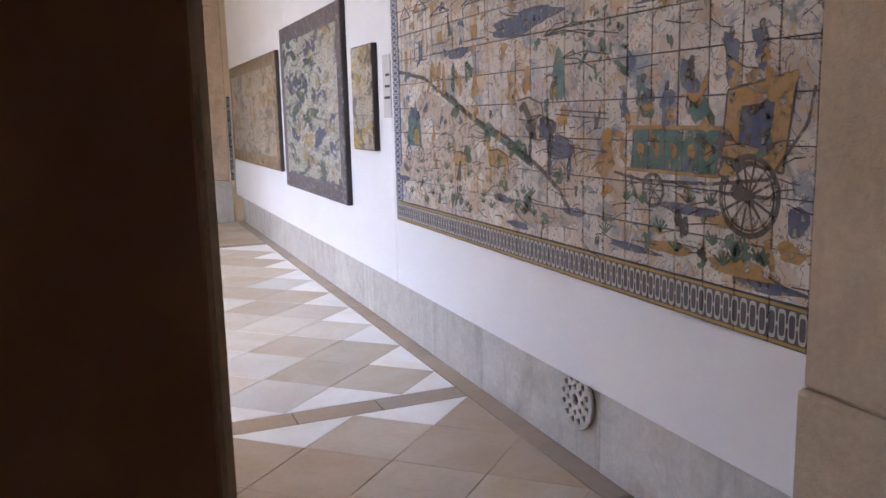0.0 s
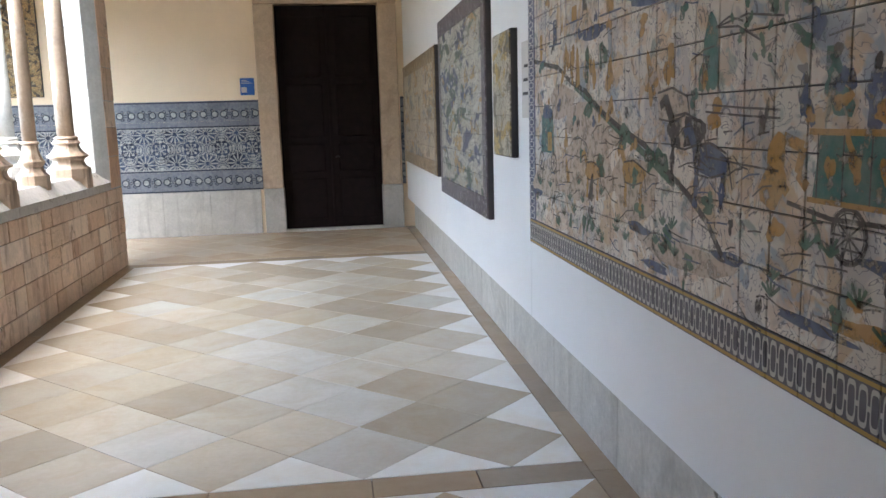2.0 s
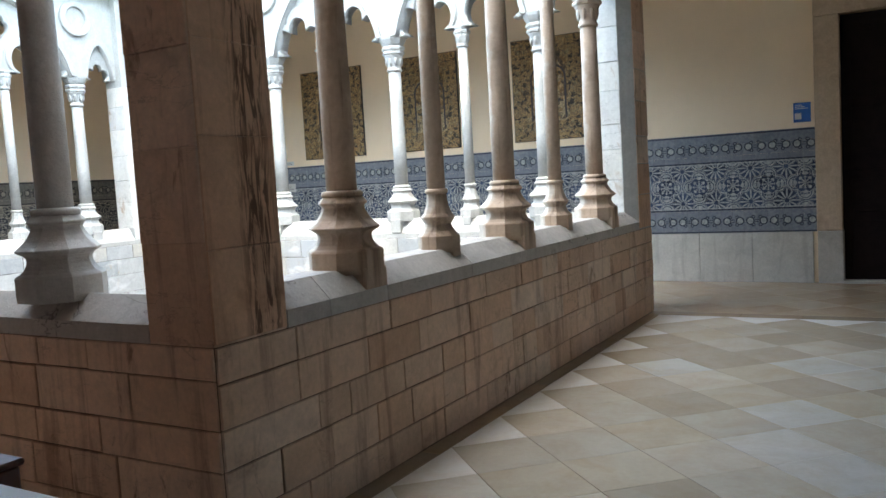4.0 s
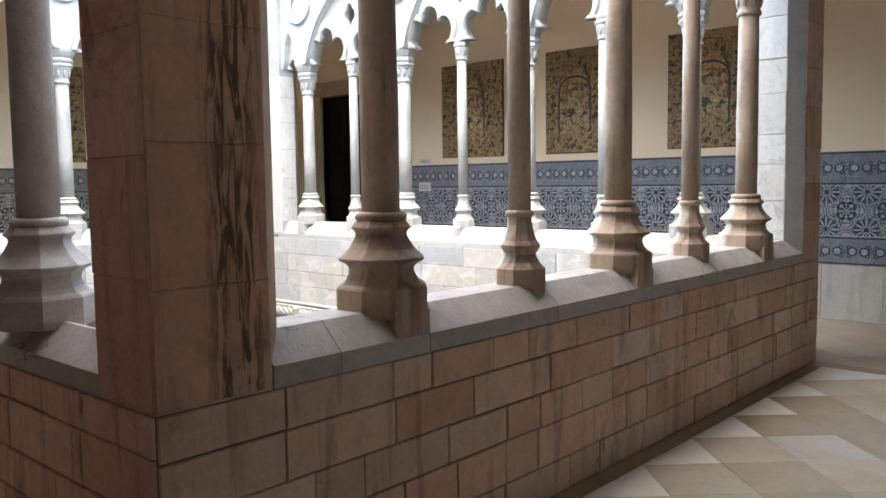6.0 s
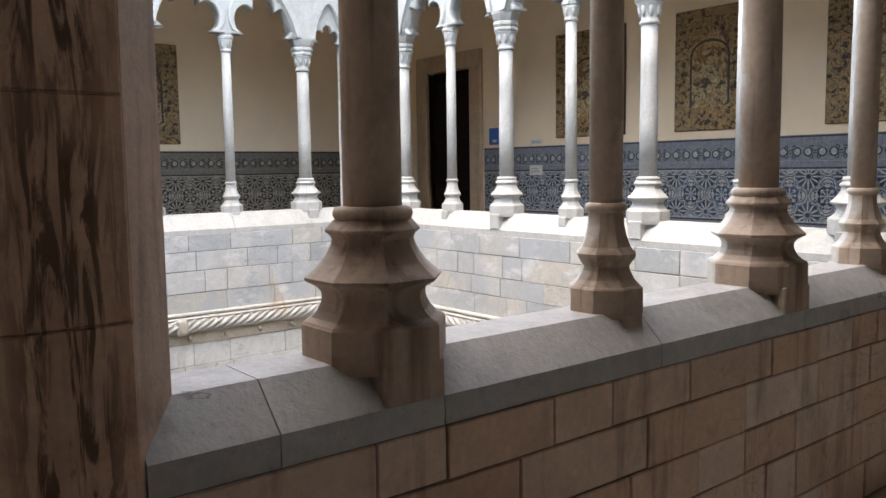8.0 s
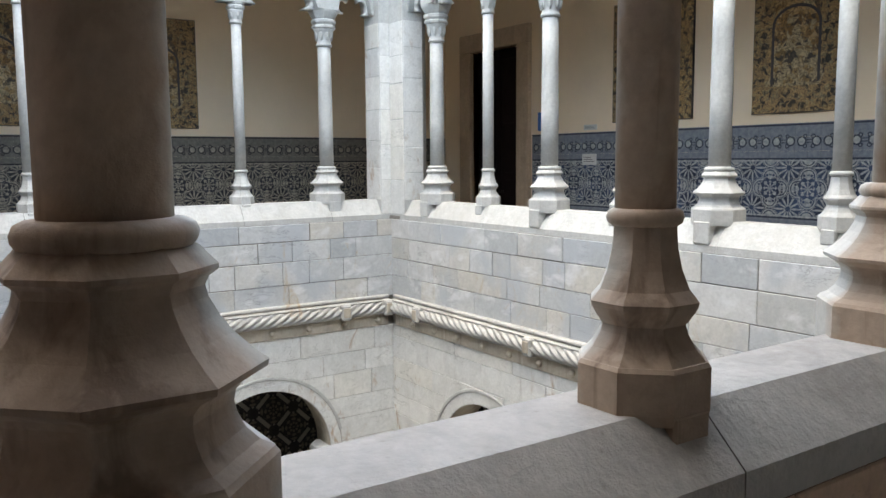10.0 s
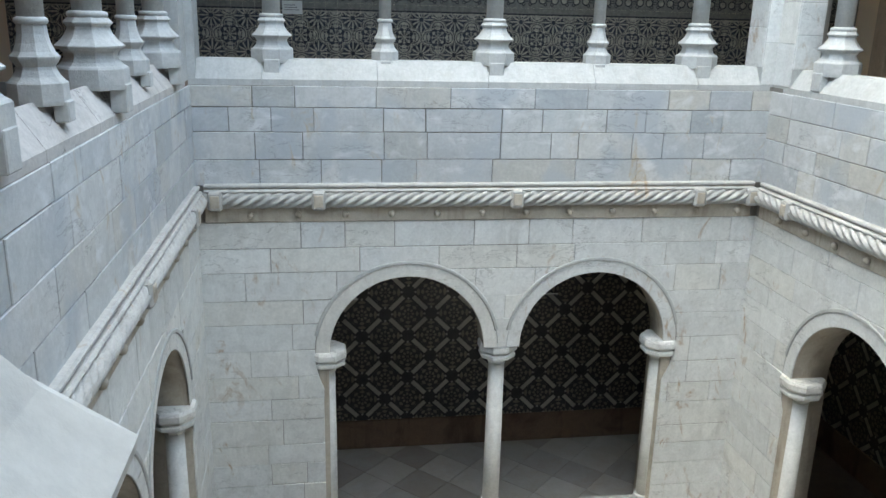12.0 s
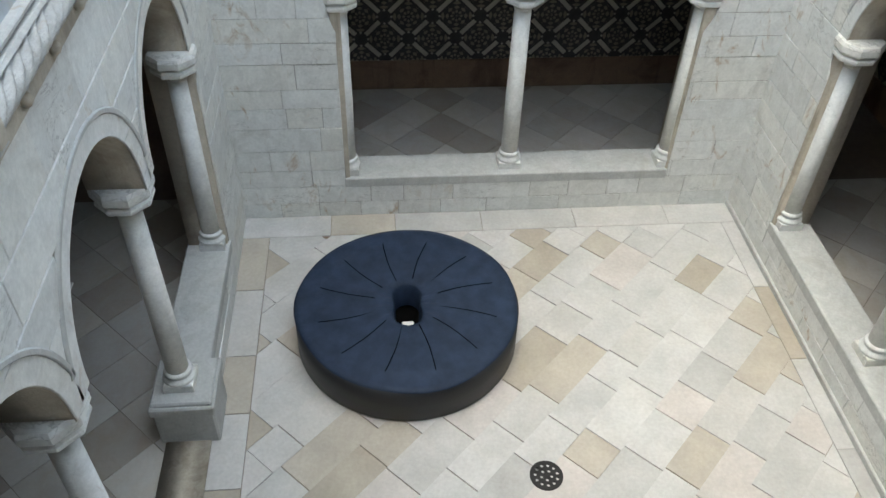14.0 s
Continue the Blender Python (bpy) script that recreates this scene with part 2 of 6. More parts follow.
PAVE = floor_stone("pale_court_paving", [(0.46, 0.455, 0.44), (0.42, 0.415, 0.40), (0.485, 0.48, 0.465), (0.47, 0.44, 0.415), (0.45, 0.445, 0.43), (0.34, 0.305, 0.25), (0.445, 0.435, 0.415), (0.395, 0.39, 0.375), (0.465, 0.46, 0.445), (0.395, 0.36, 0.305)], 0.6, 0.6, 0.15)
LOWFLOOR = floor_stone("lower_gallery_paving", [(0.42, 0.40, 0.36), (0.34, 0.31, 0.27), (0.46, 0.44, 0.40), (0.38, 0.36, 0.33)], 0.55)


def plane_uv(n, axis):
    x, y, z = n.xyz()
    return (x if axis == "x" else y), z


def glazed(n):
    n.out.inputs["Roughness"].default_value = 0.42
    n.out.inputs["Specular IOR Level"].default_value = 0.22


def blue_dado(name, axis, dark, light, mid):
    """Blue and white carpet tiles: scroll borders above and below a field of quatrefoils."""
    n = Nodes(name, 0.35)
    u, z = plane_uv(n, axis)
    v = n.m("SUBTRACT", z, 0.632)
    w = n.noise(55, 2, 0.5)
    wob = n.m("MULTIPLY", n.m("SUBTRACT", w, 0.5), 0.012)

    def folded(period, shift, cv, size=1.0):
        a = n.m("SUBTRACT", n.m("MODULO", n.m("MULTIPLY_ADD", u, 1 / size, shift), period), period / 2)
        b = n.m("MULTIPLY", n.m("SUBTRACT", v, cv), 1 / size)
        if size != 1.0:
            b = n.m("SUBTRACT", n.m("MODULO", n.m("ADD", b, 10.5 * period), period), period / 2)
        return n.m("ADD", a, wob), n.m("ADD", b, wob)

    def dist(a, b, ca=0.0, cb=0.0):
        p, q = n.m("SUBTRACT", a, ca), n.m("SUBTRACT", b, cb)
        return n.m("SQRT", n.m("ADD", n.m("MULTIPLY", p, p), n.m("MULTIPLY", q, q)))

    def within(d, lo, hi):
        return n.m("MULTIPLY", n.m("GREATER_THAN", d, lo), n.m("LESS_THAN", d, hi))

    def any_of(*s):
        out = s[0]
        for x in s[1:]:
            out = n.m("MAXIMUM", out, x)
        return out

    # field: four-lobed medallions, scrolls inside them, a leaf in each corner between
    a, b = folded(0.564, 60.0, 0.605, 0.75)
    A, B = n.m("ABSOLUTE", a), n.m("ABSOLUTE", b)
    hi, lo = n.m("MAXIMUM", A, B), n.m("MINIMUM", A, B)
    d = n.m("MINIMUM", n.m("SUBTRACT", dist(hi, lo, 0.150), 0.122), n.m("SUBTRACT", hi, 0.128))
    r, th = dist(a, b), n.m("ARCTAN2", b, a)
    scroll = n.m("GREATER_THAN", n.m("ADD", n.m("COSINE", n.m("MULTIPLY", th, 8.0)), n.m("SINE", n.m("ADD", n.m("MULTIPLY", r, 88.0), n.m("COSINE", n.m("MULTIPLY", th, 4.0))))), 0.12)
    curl = within(dist(hi, lo, 0.178, 0.052), 0.018, 0.031)
    heart = n.m("MULTIPLY", n.m("LESS_THAN", r, 0.085), n.m("GREATER_THAN", n.m("COSINE", n.m("MULTIPLY", th, 8.0)), n.m("MULTIPLY", n.m("SUBTRACT", r, 0.045), 22.0)))
    body = n.m("MULTIPLY", n.m("LESS_THAN", d, -0.030), any_of(n.m("MULTIPLY", scroll, n.m("GREATER_THAN", r, 0.085)), curl, heart))
    ring = any_of(within(d, -0.017, 0.004), within(d, 0.013, 0.020))
    ca, cb = n.m("SUBTRACT", 0.282, A), n.m("SUBTRACT", 0.282, B)
    fan = n.m("ARCTAN2", cb, ca)
    cr = dist(ca, cb)
    leaf = n.m("MULTIPLY", n.m("GREATER_THAN", n.m("COSINE", n.m("MULTIPLY", fan, 12.0)), n.m("SUBTRACT", n.m("MULTIPLY", cr, 9.0), 0.9)), n.m("GREATER_THAN", cr, 0.035))
    vein = n.m("LESS_THAN", n.m("ABSOLUTE", n.m("SUBTRACT", ca, cb)), 0.006)
    leaf = n.m("MULTIPLY", n.m("MULTIPLY", leaf, n.m("SUBTRACT", 1.0, vein)), n.m("GREATER_THAN", d, 0.026))
    field = any_of(ring, body, leaf)

    def border(cv):
        p, q = folded(0.282, 40.141, cv)
        P = n.m("ABSOLUTE", p)
        e = dist(P, q, 0.062)
        disc = n.m("LESS_THAN", e, 0.036)
        edge = within(e, 0.036, 0.052)
        hook = within(dist(P, n.m("ABSOLUTE", q), 0.098, 0.048), 0.012, 0.024)
        link = n.m("MULTIPLY", n.m("LESS_THAN", n.m("ABSOLUTE", n.m("SUBTRACT", n.m("ABSOLUTE", q), 0.014)), 0.005), n.m("GREATER_THAN", P, 0.114))
        return disc, any_of(n.m("MULTIPLY", edge, 1.0), hook, link)

    d1, k1 = border(1.085)
    d2, k2 = border(0.15)
    in_top, in_low = n.m("GREATER_THAN", v, 0.91), n.m("LESS_THAN", v, 0.30)
    edged = n.m("ADD", in_top, in_low)
    pale = n.m("ADD", n.m("MULTIPLY", d1, in_top), n.m("MULTIPLY", d2, in_low))
    black = n.m("ADD", n.m("MULTIPLY", k1, in_top), n.m("MULTIPLY", k2, in_low))
    for c in (0.91, 0.30, 0.012, 1.253):
        black = n.m("MAXIMUM", black, n.m("LESS_THAN", n.m("ABSOLUTE", n.m("SUBTRACT", v, c)), 0.009))
    for c in (0.89, 0.32):
        field = n.m("MAXIMUM", field, n.m("LESS_THAN", n.m("ABSOLUTE", n.m("SUBTRACT", v, c)), 0.008))
    wear = n.noise(24, 4, 0.65)
    wash = n.noise(5, 3, 0.6)
    ink = n.mix(n.ramp(wash, [(0.35, 0.0), (0.65, 1.0)]), dark, mid)
    cream = n.mix(n.ramp(wear, [(0.35, 0.0), (0.65, 0.55)]), light, mid)
    rim = n.mix(n.ramp(wear, [(0.35, 0.24), (0.65, 0.46)]), mid, light)
    col = n.mix(field, ink, cream)
    col = n.mix(edged, col, rim)
    col = n.mix(pale, col, cream)
    col = n.mix(n.m("MULTIPLY", black, 0.88), col, dark)
    col = n.mix(1.0, col, n.ramp(n.random(), [(0.0, 0.88), (1.0, 1.08)]), "MULTIPLY")
    n.color(col)
    glazed(n)
    n.bump(n.noise(30, 2), 0.08, 0.003)
    return n.mat


DADO_N = blue_dado("blue_white_carpet_tiles", "x", (0.022, 0.030, 0.055), (0.50, 0.495, 0.455), (0.060, 0.089, 0.155))
DADO_W = blue_dado("grey_blue_carpet_tiles", "y", (0.024, 0.024, 0.028), (0.46, 0.41, 0.32), (0.055, 0.058, 0.068))


def diamond_tiles(name, axis, shift):
    """Dark glazed wall tiles: pale diagonal bars on a lattice of diamonds with a rosette in each."""
    n = Nodes(name, 0.4)
    u, z = plane_uv(n, axis)
    P = 0.634
    s = n.m("DIVIDE", n.m("ADD", n.m("ADD", u, z), 63.4 + shift[0]), P)
    t = n.m("DIVIDE", n.m("ADD", n.m("SUBTRACT", u, z), 63.4 + shift[1]), P)
    fs, ft = n.m("SUBTRACT", n.m("FRACT", s), 0.5), n.m("SUBTRACT", n.m("FRACT", t), 0.5)
    a, b = n.m("ABSOLUTE", fs), n.m("ABSOLUTE", ft)
    bar1 = n.m("MULTIPLY", n.m("GREATER_THAN", a, 0.432), n.m("LESS_THAN", b, 0.29))
    bar2 = n.m("MULTIPLY", n.m("GREATER_THAN", b, 0.432), n.m("LESS_THAN", a, 0.29))
    bars = n.m("MAXIMUM", bar1, bar2)
    r = n.m("SQRT", n.m("ADD", n.m("MULTIPLY", fs, fs), n.m("MULTIPLY", ft, ft)))
    th = n.m("ARCTAN2", ft, fs)
    rose = n.m("MULTIPLY", n.m("GREATER_THAN", n.m("ADD", n.m("COSINE", n.m("MULTIPLY", th, 8.0)), n.m("COSINE", n.m("MULTIPLY", r, 46.0))), 0.3), n.m("LESS_THAN", n.m("MAXIMUM", a, b), 0.37))
    studs = n.m("MULTIPLY", n.m("LESS_THAN", n.m("ABSOLUTE", n.m("SUBTRACT", a, 0.352)), 0.030), n.m("LESS_THAN", n.m("ABSOLUTE", n.m("SUBTRACT", b, 0.352)), 0.030))
    base = n.ramp(n.noise(9, 4), [(0.3, (0.018, 0.017, 0.019)), (0.7, (0.042, 0.038, 0.038))])
    col = n.mix(rose, base, (0.21, 0.185, 0.145))
    col = n.mix(bars, col, (0.44, 0.41, 0.355))
    col = n.mix(studs, col, (0.40, 0.38, 0.34))
    col = n.mix(1.0, col, n.ramp(n.noise(2.2, 5), [(0.3, 0.65), (0.7, 1.1)]), "MULTIPLY")
    n.color(col)
    return n.mat


DIAMOND_Y, DIAMOND_X = diamond_tiles("diamond_wall_tiles", "y", (0.073, 0.267)), diamond_tiles("diamond_wall_tiles_north", "x", (0.0, 0.0))


# ---- mesh helpers ----
def mesh_of(name, verts, faces, mat, smooth=False):
    me = bpy.data.meshes.new(name)
    me.from_pydata([tuple(v) for v in verts], [], faces)
    me.materials.append(mat)
    if smooth:
        me.polygons.foreach_set("use_smooth", [True] * len(me.polygons))
    me.update()
    return me


def put(name, me, parent=None, label="", m=None):
    ob = new(name, me)
    if m is not None:
        ob.matrix_basis = m
    if parent is not None:
        ob.parent = parent
    return tagged(ob, label)


def part(name, bm, material, parent=None, label="", smooth=False, m=None):
    bmesh.ops.recalc_face_normals(bm, faces=bm.faces)
    me = bpy.data.meshes.new(name)
    bm.to_mesh(me)
    bm.free()
    me.materials.append(material)
    if smooth:
        me.polygons.foreach_set("use_smooth", [True] * len(me.polygons))
    return put(name, me, parent, label, m)


CUBE = [(i, j, k) for i in (0, 1) for j in (0, 1) for k in (0, 1)]


def chamfered(lo, hi, c):
    """Vertices and faces of a box with chamfered edges."""
    lo, hi = Vector(lo), Vector(hi)
    c = min(c, 0.45 * min(hi - lo))
    verts, idx = [], {}
    for ijk in CUBE:
        for ax in range(3):
            p = [(hi[a] if ijk[a] else lo[a]) + (0 if a == ax else (-c if ijk[a] else c)) for a in range(3)]
            idx[ijk, ax] = len(verts)
            verts.append(p)
    faces = []

    def at(axes, values, ax):
        k = [0, 0, 0]
        for a, v in zip(axes, values):
            k[a] = v
        return idx[tuple(k), ax]

    for ax in range(3):
        b, d = [a for a in range(3) if a != ax]
        for s in (0, 1):
            ring = [at((ax, b, d), (s, i, j), ax) for i, j in ((0, 0), (1, 0), (1, 1), (0, 1))]
            faces.append(ring if (s == 1) == (ax != 1) else ring[::-1])
    for ax in range(3):
        b, d = [a for a in range(3) if a != ax]
        for i in (0, 1):
            for j in (0, 1):
                q = [at((ax, b, d), (0, i, j), b), at((ax, b, d), (1, i, j), b), at((ax, b, d), (1, i, j), d), at((ax, b, d), (0, i, j), d)]
                faces.append(q)
    for ijk in CUBE:
        faces.append([idx[ijk, 0], idx[ijk, 1], idx[ijk, 2]])
    mid = (lo + hi) / 2
    good = []
    for f in faces:
        p = [Vector(verts[i]) for i in f]
        nrm = (p[1] - p[0]).cross(p[2] - p[0])
        good.append(f if nrm.dot(sum(p, Vector()) / len(p) - mid) >= 0 else f[::-1])
    return verts, good


def box(name, lo, hi, mat, parent=None, label="", c=0.006):
    v, f = chamfered(lo, hi, c)
    return put(name, mesh_of(name, v, f, mat), parent, label)


def boxes(name, items, mat, parent=None, label="", c=0.004):
    vs, fs = [], []
    for lo, hi in items:
        v, f = chamfered(lo, hi, c)
        fs += [[i + len(vs) for i in q] for q in f]
        vs += v
    return put(name, mesh_of(name, vs, fs, mat), parent, label)


def thing(name, label, category, group="", at=(0, 0, 0)):
    ob = new(name)
    ob.location = at
    return tagged(ob, label, category, group)


def setting(name, label, category=""):
    ob = new(name)
    return tagged(ob, label, category or name.split("_")[0], kind="structure")


def lathe(name, profile, mat, parent=None, label="", segs=24, smooth=True, turn=0.0, at=(0, 0, 0)):
    """A turned shape from (radius, height) pairs; 8 segments give an octagonal one."""
    vs, fs = [], []
    for r, z in profile:
        for i in range(segs):
            a = turn + 2 * math.pi * i / segs
            vs.append((at[0] + r * math.cos(a), at[1] + r * math.sin(a), at[2] + z))
    for k in range(len(profile) - 1):
        for i in range(segs):
            j = (i + 1) % segs
            fs.append((k * segs + i, k * segs + j, (k + 1) * segs + j, (k + 1) * segs + i))
    fs.append(tuple(range(segs))[::-1])
    fs.append(tuple((len(profile) - 1) * segs + i for i in range(segs)))
    return put(name, mesh_of(name, vs, fs, mat, smooth), parent, label)


# A face of the place: along it u, up v, out of it d
def face(axis, plane, sign):
    if axis == "y":
        return lambda u, v, d: (plane + sign * d, u, v)
    return lambda u, v, d: (u, plane + sign * d, v)


F_W, F_N, F_S = face("y", WK, 1), face("x", NK, -1), face("x", SK, 1)
F_EG, F_SG = face("y", EG, 1), face("x", SG, -1)
F_EW, F_NW, F_WW = face("y", EW, -1), face("x", NW, -1), face("y", WW, 1)


def plate(name, outline, holes, F, d0, d1, mat, parent=None, label="", bevel=0.0):
    """A flat slab with openings, cut from its outline in u and v, from depth d0 to d1."""
    cu = bpy.data.curves.new(name, "CURVE")
    cu.dimensions, cu.fill_mode = "2D", "BOTH"
    cu.extrude, cu.bevel_depth, cu.bevel_resolution = abs(d1 - d0) / 2 - bevel, bevel, 0
    for ring in (outline, *holes):
        sp = cu.splines.new("POLY")
        sp.points.add(len(ring) - 1)
        for p, (u, v) in zip(sp.points, ring):
            p.co = (u, v, 0, 1)
        sp.use_cyclic_u = True
    ob = bpy.data.objects.new(name, cu)
    scene.collection.objects.link(ob)
    dg = bpy.context.evaluated_depsgraph_get()
    me = bpy.data.meshes.new_from_object(ob.evaluated_get(dg))
    bpy.data.objects.remove(ob)
    bpy.data.curves.remove(cu)
    me.name = name
    mid = (d0 + d1) / 2
    for v in me.vertices:
        v.co = F(v.co.x, v.co.y, mid + v.co.z)
    bm = bmesh.new()
    bm.from_mesh(me)
    bmesh.ops.remove_doubles(bm, verts=bm.verts, dist=0.0004)
    bmesh.ops.recalc_face_normals(bm, faces=bm.faces)
    bm.to_mesh(me)
    bm.free()
    me.materials.clear()
    me.materials.append(mat)
    return put(name, me, parent, label)


def arc(cu, cv, r, a0, a1, steps=24):
    return [(cu + r * math.cos(radians(a0 + (a1 - a0) * i / steps)), cv + r * math.sin(radians(a0 + (a1 - a0) * i / steps))) for i in range(steps + 1)]


def rect(u0, u1, v0, v1):
    return [(u0, v0), (u1, v0), (u1, v1), (u0, v1)]


def band(name, outer, inner, F, d0, d1, mat, parent, label=""):
    return plate(name, outer + inner[::-1], [], F, d0, d1, mat, parent, label, 0.008)


def clip(poly, u0, u1, v0, v1):
    for ax, lim, s in ((0, u0, 1), (0, u1, -1), (1, v0, 1), (1, v1, -1)):
        out = []
        for i, p in enumerate(poly):
            q = poly[(i + 1) % len(poly)]
            a, b = s * (p[ax] - lim), s * (q[ax] - lim)
            if a >= 0:
                out.append(p)
            if a * b < 0:
                k = a / (a - b)
                out.append((p[0] + k * (q[0] - p[0]), p[1] + k * (q[1] - p[1])))
        poly = out
        if not poly:
            break
    return poly


def area(poly):
    return 0.5 * abs(sum(p[0] * q[1] - q[0] * p[1] for p, q in zip(poly, poly[1:] + poly[:1])))


def tablet(name, poly, F, d0, d1, mat, parent, inset=0.004, gap=0.003):
    """One flat piece: its outline shrunk by the joint, with a chamfered front edge."""
    n = len(poly)
    cx, cy = sum(p[0] for p in poly) / n, sum(p[1] for p in poly) / n

    def ring(k):
        out = []
        for p in poly:
            dx, dy = cx - p[0], cy - p[1]
            out.append((p[0] + (min(k, abs(dx)) if dx > 0 else -min(k, abs(dx))), p[1] + (min(k, abs(dy)) if dy > 0 else -min(k, abs(dy)))))
        return out

    e = inset * (1 if d1 > d0 else -1)
    vs = [F(u, v, d) for k, d in ((gap, d0), (gap, d1 - e), (gap + inset, d1)) for u, v in ring(k)]
    fs = [tuple(range(2 * n, 3 * n))]
    for k in (0, 1):
        fs += [(k * n + i, k * n + (i + 1) % n, (k + 1) * n + (i + 1) % n, (k + 1) * n + i) for i in range(n)]
    a, b, c = (Vector(vs[2 * n + i]) for i in (0, 1, 2))
    out = Vector(F(0, 0, 1)) - Vector(F(0, 0, 0))
    if d1 < d0:
        out = -out
    nrm = sum(((Vector(vs[2 * n + i]) - a).cross(Vector(vs[2 * n + (i + 1) % n]) - a) for i in range(n)), Vector())
    if nrm.dot(out) < 0:
        fs = [f[::-1] for f in fs]
    return put(name, mesh_of(name, vs, fs, mat), parent)


def ashlar(parent, F, u0, u1, v0, v1, course, lengths, mat, rng, depth=0.012, circles=(), voids=(), name="stone_block", gaps=(0.0015, 0.0048)):
    """Courses of dressed blocks on a wall's face, cut round arches (u, v, r) and left out of openings."""
    v = v0
    while v < v1 - 0.03:
        hgt = course * rng.uniform(0.82, 1.16)
        top = v1 if v1 - v < hgt * 1.4 else v + hgt
        u = u0
        while u < u1 - 0.02:
            w = rng.uniform(*lengths)
            end = u1 if u1 - u < w + lengths[0] * 0.7 else u + w
            cells = [(u, end)]
            for a, b, c, d in voids:
                if top > c + 0.01 and v < d - 0.01:
                    cells = [s for lo, hi in cells for s in ((lo, min(hi, a)), (max(lo, b), hi)) if s[1] - s[0] > 0.03]
            for lo, hi in cells:
                poly = []
                for p, q in zip(rect(lo, hi, v, top), rect(lo, hi, v, top)[1:] + [(lo, v)]):
                    k = 10 if any(abs((lo + hi) / 2 - a) < r + (hi - lo) / 2 and abs((v + top) / 2 - b) < r + (top - v) for a, b, r in circles) else 1
                    for i in range(k):
                        poly.append((p[0] + (q[0] - p[0]) * i / k, p[1] + (q[1] - p[1]) * i / k))
                for a, b, r in circles:
                    poly = [(a + (x - a) * r / max(1e-6, math.hypot(x - a, y - b)), b + (y - b) * r / max(1e-6, math.hypot(x - a, y - b))) if math.hypot(x - a, y - b) < r else (x, y) for x, y in poly]
                poly = [(min(hi, max(lo, x)), min(top, max(v, y))) for x, y in poly]
                if area(poly) > 0.004 and not any(math.hypot((lo + hi) / 2 - a, (v + top) / 2 - b) < r * 0.8 for a, b, r in circles):
                    tablet(name, poly, F, -0.006, depth + rng.uniform(-0.003, 0.004), mat, parent, 0.004, rng.uniform(*gaps))
            u = end
        v = top


# ---- floors and slabs ----
def slab(name, label, items, mat):
    ob = boxes(name, items, mat, None, label, 0.002)
    return tagged(ob, label, name.split("_")[0], kind="structure")


floor = slab("floor", "worn beige limestone gallery floor laid diagonally", [
    ((EG + 0.002, SW - 4.0, -0.3), (EW + 0.5, NW + 0.4, -0.012)), ((-3.5, NG + 0.002, -0.3), (EG + 0.002, NW + 0.4, -0.012)), ((-4.2, SW - 0.4, -0.3), (EG + 0.002, SG - 0.002, -0.012))], JOINT)
floor_far = slab("floor_far_galleries", "beige limestone floor of the far galleries", [
    ((WW - 0.4, NG + 0.002, -0.3), (-3.5, NW + 0.4, 0.0)), ((WW - 0.4, SW - 0.4, -0.3), (-4.2, SG - 0.002, 0.0)), ((WW - 0.4, SG - 0.002, -0.3), (WG - 0.002, NG + 0.002, 0.0))], FLOORM)
ground = slab("ground", "pale limestone paving of the sunken court", [((WW - 1.0, SW - 1.0, LOW - 0.3), (EW + 1, NW + 1, LOW - 0.012))], JOINT)
ceiling = slab("ceiling", "plain plaster ceiling of the upper gallery", [
    ((EC, SW - 4.0, CEIL), (EW + 0.5, NW + 0.4, CEIL + 0.2)), ((WW - 0.4, NC, CEIL), (EC, NW + 0.4, CEIL + 0.2)),
    ((WW - 0.4, SW - 0.4, CEIL), (EC, SC, CEIL + 0.2)), ((WW - 0.4, SC, CEIL), (WC, NC, CEIL + 0.2))], CEILM)
low_ceiling = slab("ceiling_lower", "plaster ceiling of the lower gallery", [
    ((EK + 0.35, SW - 0.4, -0.62), (EW + 0.5, NW + 0.4, -0.32)), ((WW - 0.4, NK + 0.35, -0.62), (EK + 0.35, NW + 0.4, -0.32)),
    ((WW - 0.4, SW - 0.4, -0.62), (EK + 0.35, SK - 0.35, -0.32)), ((WW - 0.4, SK - 0.35, -0.62), (WK - 0.35, NK + 0.35, -0.32))], CEILM)


# ---- outer gallery walls ----
def upper_wall(name, F, u0, u1, openings, mat, label, depth=0.4):
    w = setting(name, label, "wall")
    plate(name + "_face", rect(u0, u1, 0.0, CEIL), [], F, 0, -depth, mat, w) if not openings else None
    if openings:
        ring = [(u0, 0.0)]
        for a, b, h in sorted(openings):
            ring += [(a, 0.0), (a, h), (b, h), (b, 0.0)]
        plate("plaster", ring + [(u1, 0.0), (u1, CEIL), (u0, CEIL)], [], F, 0, -depth, mat, w)
    return w


wall_east = setting("wall_east", "white boarded wall of the east gallery above a stone base", "wall")
for a, b in ((SW - 4.0, 6.287), (6.291, 9.69), (9.694, NW)):
    box("white_board", (EW, a, 0.42), (EW + 0.06, b, CEIL), WHITE, wall_east, c=0.003)
box("masonry", (EW + 0.2, SW - 4.0, 0.0), (EW + 0.5, NW + 0.4, CEIL), CREAM, wall_east)
wall_north = upper_wall("wall_north", F_NW, WW - 0.4, EW + 0.5, [(0.03, 1.47, 3.2), (-11.13, -10.0, 3.2)], CREAM, "cream plaster wall with a blue tile dado")
wall_west = upper_wall("wall_west", F_WW, SW - 0.4, NW, [], CREAM, "cream plaster wall with a grey-blue tile dado")
F_SW = face("x", SW, 1)
